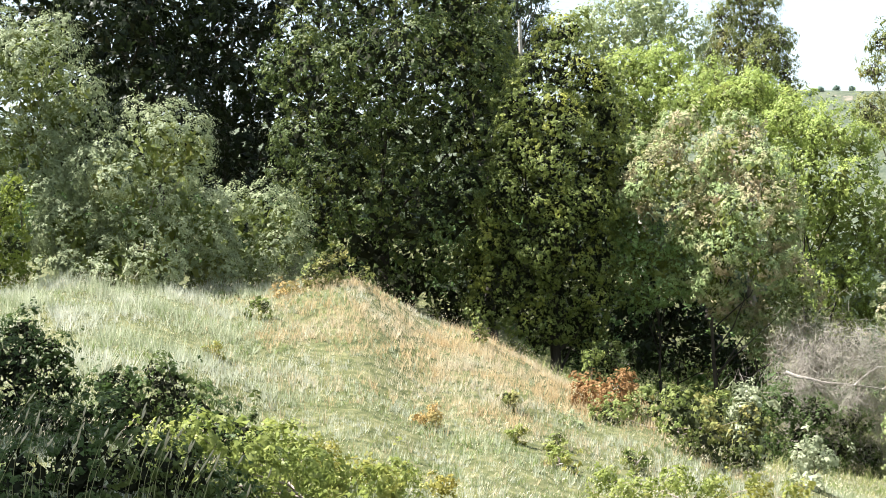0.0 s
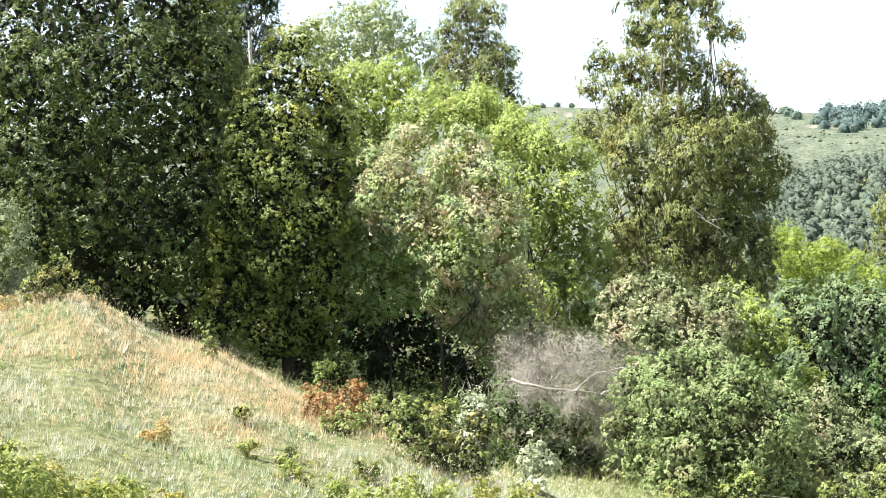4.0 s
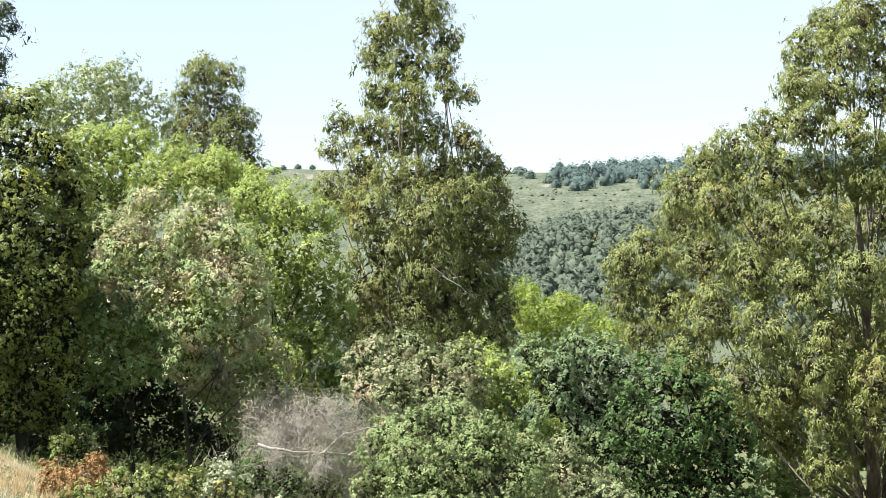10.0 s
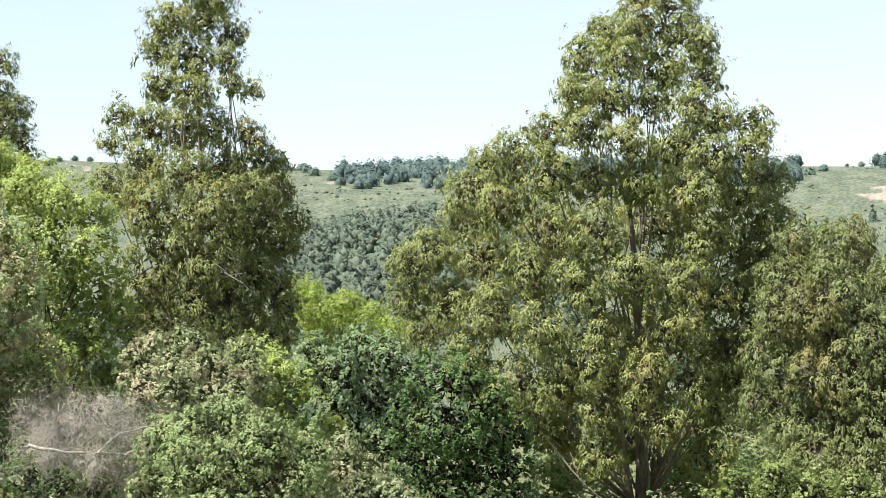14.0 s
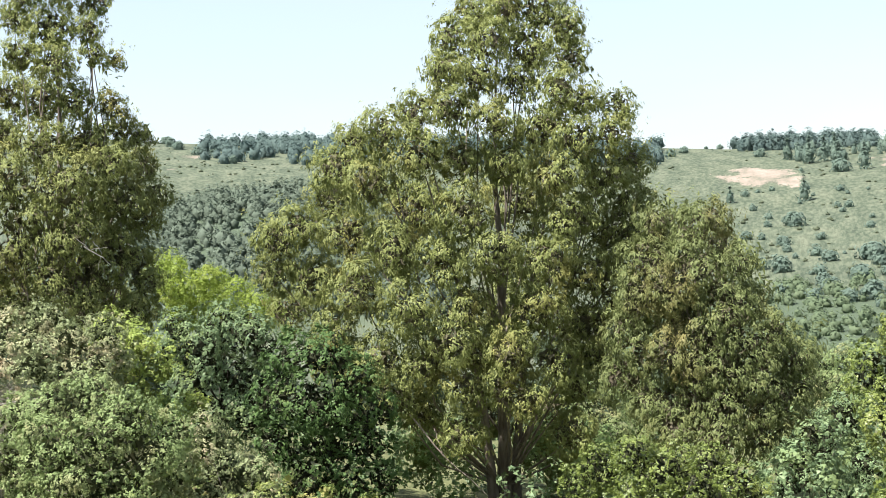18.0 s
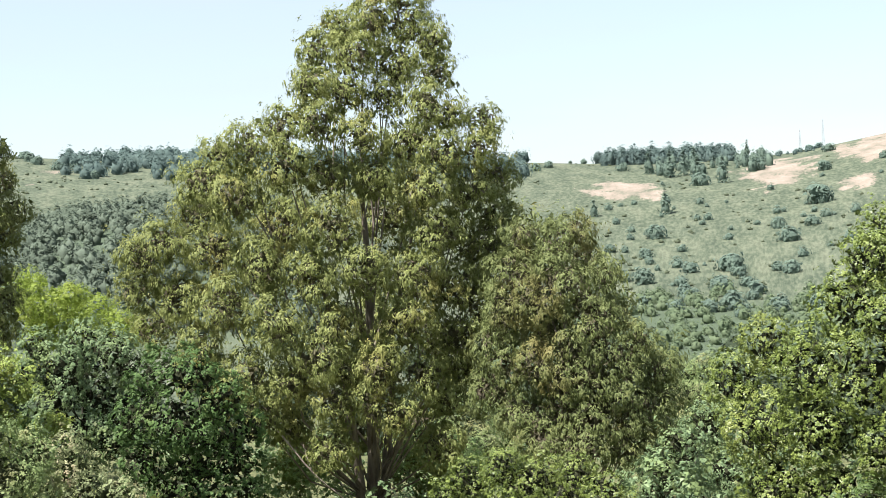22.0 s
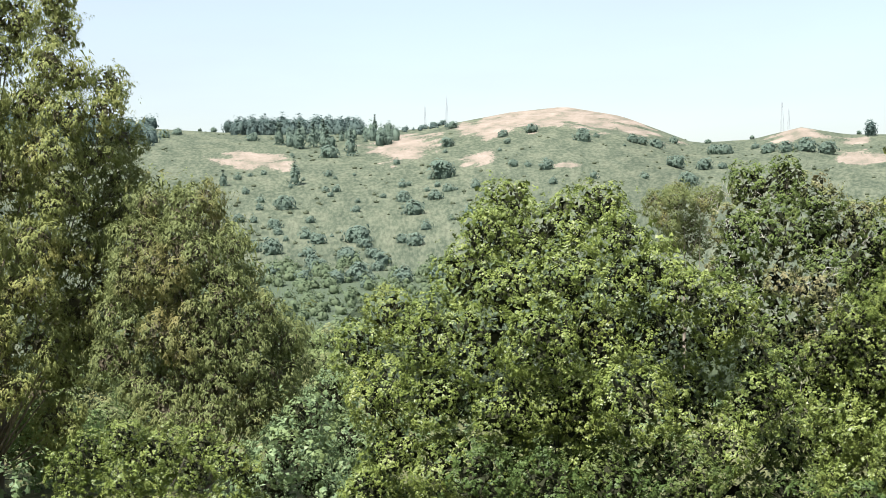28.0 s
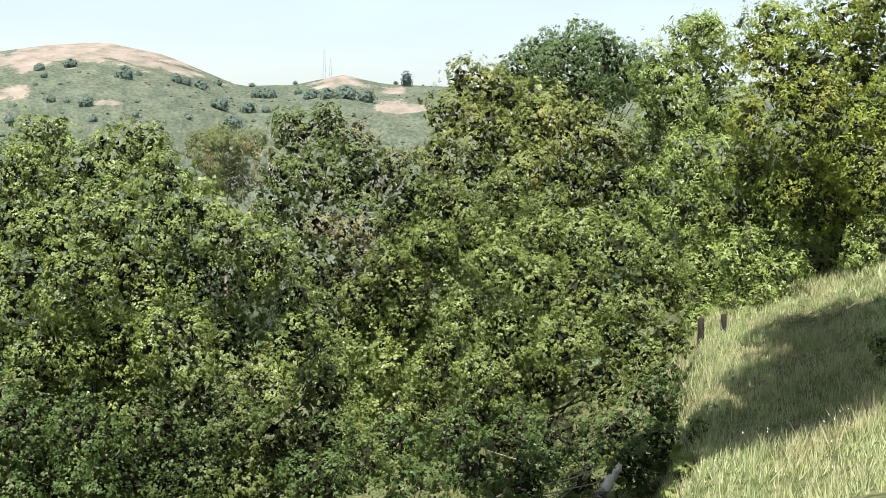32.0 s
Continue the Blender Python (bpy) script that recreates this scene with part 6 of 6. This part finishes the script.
def hill_trees(kind, *places):
    sp, tall, category, label, group = HILL_KINDS[kind]
    for i, (az, el, mil) in enumerate(places):
        r = on_hill(az, el)
        x, y = plot(az, r)
        size = max(1.5, r * mil / 1000) * (1.0 if kind == "pine" else 1.22)
        thing = new(kind + "_tree" if category == "tree" else "bush")
        thing.location = (float(x), float(y), float(ground(x, y)) - 0.2 * size)
        tagged(thing, label, category, group)
        part("crown", far_crown(kind, size, 7000 + i + int(az * 10)), thing)
        v, n, k = tube([(0, 0, -0.5), (0.03 * size, 0, 0.5 * size), (0, 0.02 * size, 1.2 * size * tall)], np.array([0.09, 0.07, 0.03]) * size, 6)
        part("trunk", grid_mesh("trunk", v, n, k, OAK_BARK, True), thing)


hill_trees("pine", (50.14, 2.82, 5), (50.85, 2.88, 5), (51.55, 2.92, 5.5), (52.4, 2.96, 6), (53.12, 2.95, 6), (53.83, 2.95, 6), (54.4, 3.04, 5.5), (55.12, 2.96, 5.5), (55.54, 2.89, 4), (50.42, 2.56, 4.5), (51.97, 2.52, 5), (52.82, 2.51, 5), (54.68, 2.63, 5), (76.72, 2.01, 5.5))
hill_trees("oak", (51.11, 2.27, 4.5), (46.93, 2.52, 4.5), (47.48, 2.44, 4.5), (48.04, 2.56, 3.5), (49.51, 2.78, 2.5), (48.95, 2.72, 1.5), (56.83, 2.68, 4), (58.78, 3, 2.3), (59.14, 3, 2.3), (52.4, -0.62, 7.6), (50.78, 0.04, 3), (54.3, 1.53, 7.1), (59.34, 1.92, 5), (59.57, 2.68, 4), (59.1, 0.61, 9.6), (57.17, 1.21, 2.8), (56.57, -0.21, 2.5), (57.43, -0.38, 5.5), (57.85, -0.92, 7.6), (55.45, -2.07, 9.6), (55.01, -2.87, 8.6), (53.8, -2.1, 5.8), (65.03, 2.07, 6.3))
hill_trees("oak", (61.68, 2.3, 3.8), (63.51, 0.89, 5), (62.12, 1.03, 3.8), (67.15, 1.96, 4.3), (67.51, 1.88, 4.3), (68.14, 1.71, 5), (68.84, 1.9, 3.3), (68.9, 0.88, 6.6), (69.46, 0.17, 6.6), (70.09, 0.76, 5.8), (70.51, 1.4, 5.5), (70.92, 1.39, 5.5), (70.81, 0.79, 3.5), (72.16, 1.59, 3), (72.71, 1.42, 5.5), (73.39, 1.43, 5.5), (74.19, 1.45, 6.6), (75, 1.32, 6.6), (76.26, 2.12, 1.8), (70.23, 1.85, 2.3), (72.03, 2, 1.8), (65.6, 2.21, 2.3), (26.54, 3.55, 4.3), (26.84, 3.43, 4.3), (27.64, 3.18, 4.3))
hill_trees("oak", (28.25, 3.19, 3.2), (29.04, 2.78, 4.3), (16.4, 4.37, 2.5), (17.02, 4.47, 2.5), (26.35, 3.67, 4.3), (17.63, 4.37, 2.5), (15.98, 4.21, 2.9))
hill_trees("conifer", (54.1, 2.21, 5), (52.24, 2.09, 5), (53.09, 1.91, 5.5), (53.67, 1.97, 5.5), (54.23, 1.75, 5.5), (55.23, 1.59, 5.5), (56.26, 2.83, 3.5), (52.84, 0.4, 5.5), (49.87, 0.4, 4))
hill_trees("scrub", (51.86, -2.5, 8.1), (51.96, -1.41, 5), (52.12, -1.7, 3.5), (56.09, -2.74, 5.5), (54.34, -0.13, 2.5), (58.8, -0.3, 5), (55.74, -2.3, 5.5), (53.57, -3.08, 6), (55.42, -3.7, 9.1), (57.9, -2.24, 6.6), (56.3, -3.29, 5), (57.37, -3.78, 7.1), (50.48, -1.14, 4.5), (53.46, -1.22, 3.5), (57.33, -2.13, 4.5), (54.56, -3.77, 6.6), (53.12, -3.69, 5.5), (63.79, 0.27, 3.5), (61.87, 2.01, 2.5), (62.89, 2.46, 4.5))


# ---- single things ----
def spot(az, el, d):
    """A place by bearing, height angle and distance along the ground."""
    x, y = plot(az, d)
    return np.array([x, y, EYE + d * math.tan(radians(el))])


def log(name, label, d, girth, bark, *runs):
    """A dead limb: its runs lie at bearing and height angle, about d metres off; the first is the stem."""
    rng = np.random.default_rng(int(d * 10))
    lines = [[spot(az, el, d - 0.25 * i + 0.12 * j) for j, (az, el) in enumerate(run)] for i, run in enumerate(runs)]
    thing = new(name)
    o = lines[0][0]
    thing.location = tuple(o)
    tagged(thing, label, "dead wood")
    for i, line in enumerate(lines):
        pts = np.array(line) - o
        fine = np.array([[np.interp(s, np.linspace(0, 1, len(pts)), pts[:, k]) for k in range(3)] for s in np.linspace(0, 1, 9)])
        fine[1:-1] += rng.normal(0, 0.02, (7, 3))
        v, n, k = tube(fine, np.linspace(1, 0.3, 9) * girth * (1.0 if i == 0 else 0.55), 8, 0.08, rng)
        part("stem" if i == 0 else "branch", grid_mesh("log", v, n, k, bark, True), thing)
    return thing


BLEACHED = bark_material("bleached_wood", (0.22, 0.2, 0.17), (0.46, 0.42, 0.37), 7.0)
log("fallen_tree", "fallen bleached dead tree lying across grey brush", 40.2, 0.055, BLEACHED,
    [(14.68, -7.07), (15.98, -7.44), (17.41, -7.6), (18.84, -7.83)],
    [(17.41, -7.6), (18.17, -6.91), (19.38, -6.7), (20.84, -6.54)],
    [(18.48, -7.78), (19.1, -7.49), (19.47, -7.34)])
log("dead_limb", "pale dead limb leaning against the great eucalyptus", 51, 0.04, TWIG_BARK, [(36.11, -8.03), (37.49, -9.85), (38.65, -10.88), (39.35, -11.55)], [(37.49, -9.85), (37.27, -9.14), (37.17, -8.66)])
log("broken_stump", "bleached broken trunk leaning among dark brambles", 19.5, 0.11, BLEACHED, [(85.34, -15.15), (85.75, -14.34), (86.16, -13.67)])
log("dead_limb", "bare bleached twigs hanging in a eucalyptus", 57, 0.03, BLEACHED, [(22.86, -0.47), (23.44, -0.86), (23.9, -1.25)], [(23.23, -0.25), (23.56, -0.75), (23.4, -1.46)], [(22.52, -0.09), (23.09, -0.61), (23.82, -0.53)])


def pole(az, el, d):
    """A weathered utility pole with a cap, its top at a height angle."""
    x, y = plot(az, d)
    z = float(ground(x, y))
    top = EYE + d * math.tan(radians(el)) - z
    thing = new("utility_pole")
    thing.location = (float(x), float(y), z)
    tagged(thing, "weathered grey wooden utility pole among conifers", "pole")
    v, n, k = tube([(0, 0, -0.5), (0.05, 0, top * 0.5), (0.02, 0, top)], [0.20, 0.17, 0.14], 12)
    part("shaft", grid_mesh("shaft", v, n, k, PALE_BARK, True), thing)
    v, n, k = tube([(0.02, 0, top), (0.02, 0, top + 0.05), (0.02, 0, top + 0.06)], [0.16, 0.15, 0.01], 12)
    part("cap", grid_mesh("cap", v, n, k, TWIG_BARK, True), thing, "flat grey cap")
    return thing


pole(4.14, 7.93, 105)

STEEL, st_t, st_p, st_o = shader("galvanised_steel")
st_n = node(st_t, "TexNoise", Scale=3.0, Detail=4.0)
st_t.links.new(ramp(st_t, st_n.outputs[0], [(0.3, (0.42, 0.43, 0.45)), (0.7, (0.55, 0.56, 0.58))]), st_p.inputs["Base Color"])
st_p.inputs["Metallic"].default_value, st_p.inputs["Roughness"].default_value = 0.6, 0.5


def mast(az, el, d, wide):
    """A lattice mast on the ridge."""
    x, y = plot(az, d)
    z = float(ground(x, y))
    h = EYE + d * math.tan(radians(el)) - z
    thing = new("lattice_mast")
    thing.location = (float(x), float(y), z)
    tagged(thing, "thin grey steel lattice mast on the ridge", "mast", "ridge masts")
    foot = [(sx * wide, sy * wide) for sx, sy in ((-1, -1), (1, -1), (1, 1), (-1, 1))]
    for fx, fy in foot:
        v, n, k = tube([(fx, fy, -0.5), (fx * 0.6, fy * 0.6, h * 0.5), (fx * 0.25, fy * 0.25, h * 0.9)], [0.11, 0.09, 0.07], 5)
        part("leg", grid_mesh("leg", v, n, k, STEEL, True), thing)
    for i in range(9):
        s0, s1 = 1 - 0.083 * i, 1 - 0.083 * (i + 1)
        for a_, c_ in zip(foot, foot[1:] + foot[:1]):
            v, n, k = tube([(a_[0] * s0, a_[1] * s0, h * 0.1 * i), (c_[0] * s1, c_[1] * s1, h * 0.1 * (i + 1))], [0.045, 0.045], 4)
            part("brace", grid_mesh("brace", v, n, k, STEEL, True), thing)
    v, n, k = tube([(0, 0, h * 0.88), (0, 0, h)], [0.16, 0.08], 6)
    part("aerial", grid_mesh("aerial", v, n, k, STEEL, True), thing)
    return thing


for m_az, m_el, m_wide in ((73.24, 3.59, 1.6), (73.5, 3.25, 1.2), (58.4, 3.7, 1), (59.32, 4.11, 1.2)):
    mast(m_az, m_el, RIDGE_AT - 6, m_wide)


def post(az, el, d, tall):
    """A short weathered fence post with a bevelled head."""
    x, y = plot(az, d)
    z = float(ground(x, y))
    h = max(tall, EYE + d * math.tan(radians(el)) - z)
    thing = new("fence_post")
    thing.location = (float(x), float(y), z)
    tagged(thing, "old dark wooden fence post among weeds", "post", "fence posts")
    v, n, k = tube([(0, 0, -0.3), (0.01, 0, h * 0.5), (0.02, 0, h), (0.02, 0, h + 0.03), (0.02, 0, h + 0.035)], [0.065, 0.062, 0.06, 0.045, 0.002], 8, 0.04, np.random.default_rng(int(az * 10)))
    part("shaft", grid_mesh("shaft", v, n, k, DARK_BARK, True), thing)
    return thing


post(89.35, -7.5, 28.4, 0.2)
post(90.28, -7.3, 28.0, 0.2)


# ---- tall grass stems by the path ----
STALK = leaf_material("grass_stalk", (0.22, 0.24, 0.10), (0.34, 0.34, 0.16), (0.45, 0.42, 0.22), (0.30, 0.28, 0.12), 0.3, 0.7, 0.2)
stem_rng = np.random.default_rng(77)
for i in range(46):
    az, d = stem_rng.uniform(-21, -10.2) if i < 34 else stem_rng.uniform(-12, -6), stem_rng.uniform(8.3, 10.2)
    x, y = plot(az, d)
    h = stem_rng.uniform(0.55, 0.95) - 0.022 * (az + 20) * stem_rng.uniform(0.6, 1.2)
    a_ = stem_rng.uniform(-0.5, 0.9)
    bend = np.array([math.cos(a_), math.sin(a_), 0]) * stem_rng.uniform(0.12, 0.38) * h
    thing = new("grass_stem")
    thing.location = (float(x), float(y), float(ground(x, y)))
    tagged(thing, "tall bent grass stem with a pale seed head", "grass", "tall grass stems")
    way = [bend * s ** 2 + np.array([0, 0, h * (s - 0.12 * s * s)]) for s in (0, 0.3, 0.6, 0.85, 1.0)]
    v, n, k = tube(way, [0.0025, 0.0023, 0.002, 0.0017, 0.0015], 5)
    part("stalk", grid_mesh("stalk", v, n, k, STALK, True), thing)
    tip = unit(way[-1] - way[-2])
    ln = stem_rng.uniform(0.06, 0.10)
    v, n, k = tube([way[-1] + tip * ln * s for s in (-0.1, 0.1, 0.4, 0.75, 1.0)], [0.001, 0.0055, 0.0075, 0.005, 0.0008], 7, 0.15, stem_rng)
    part("seed_head", grid_mesh("seed_head", v, n, k, SEED, True), thing)
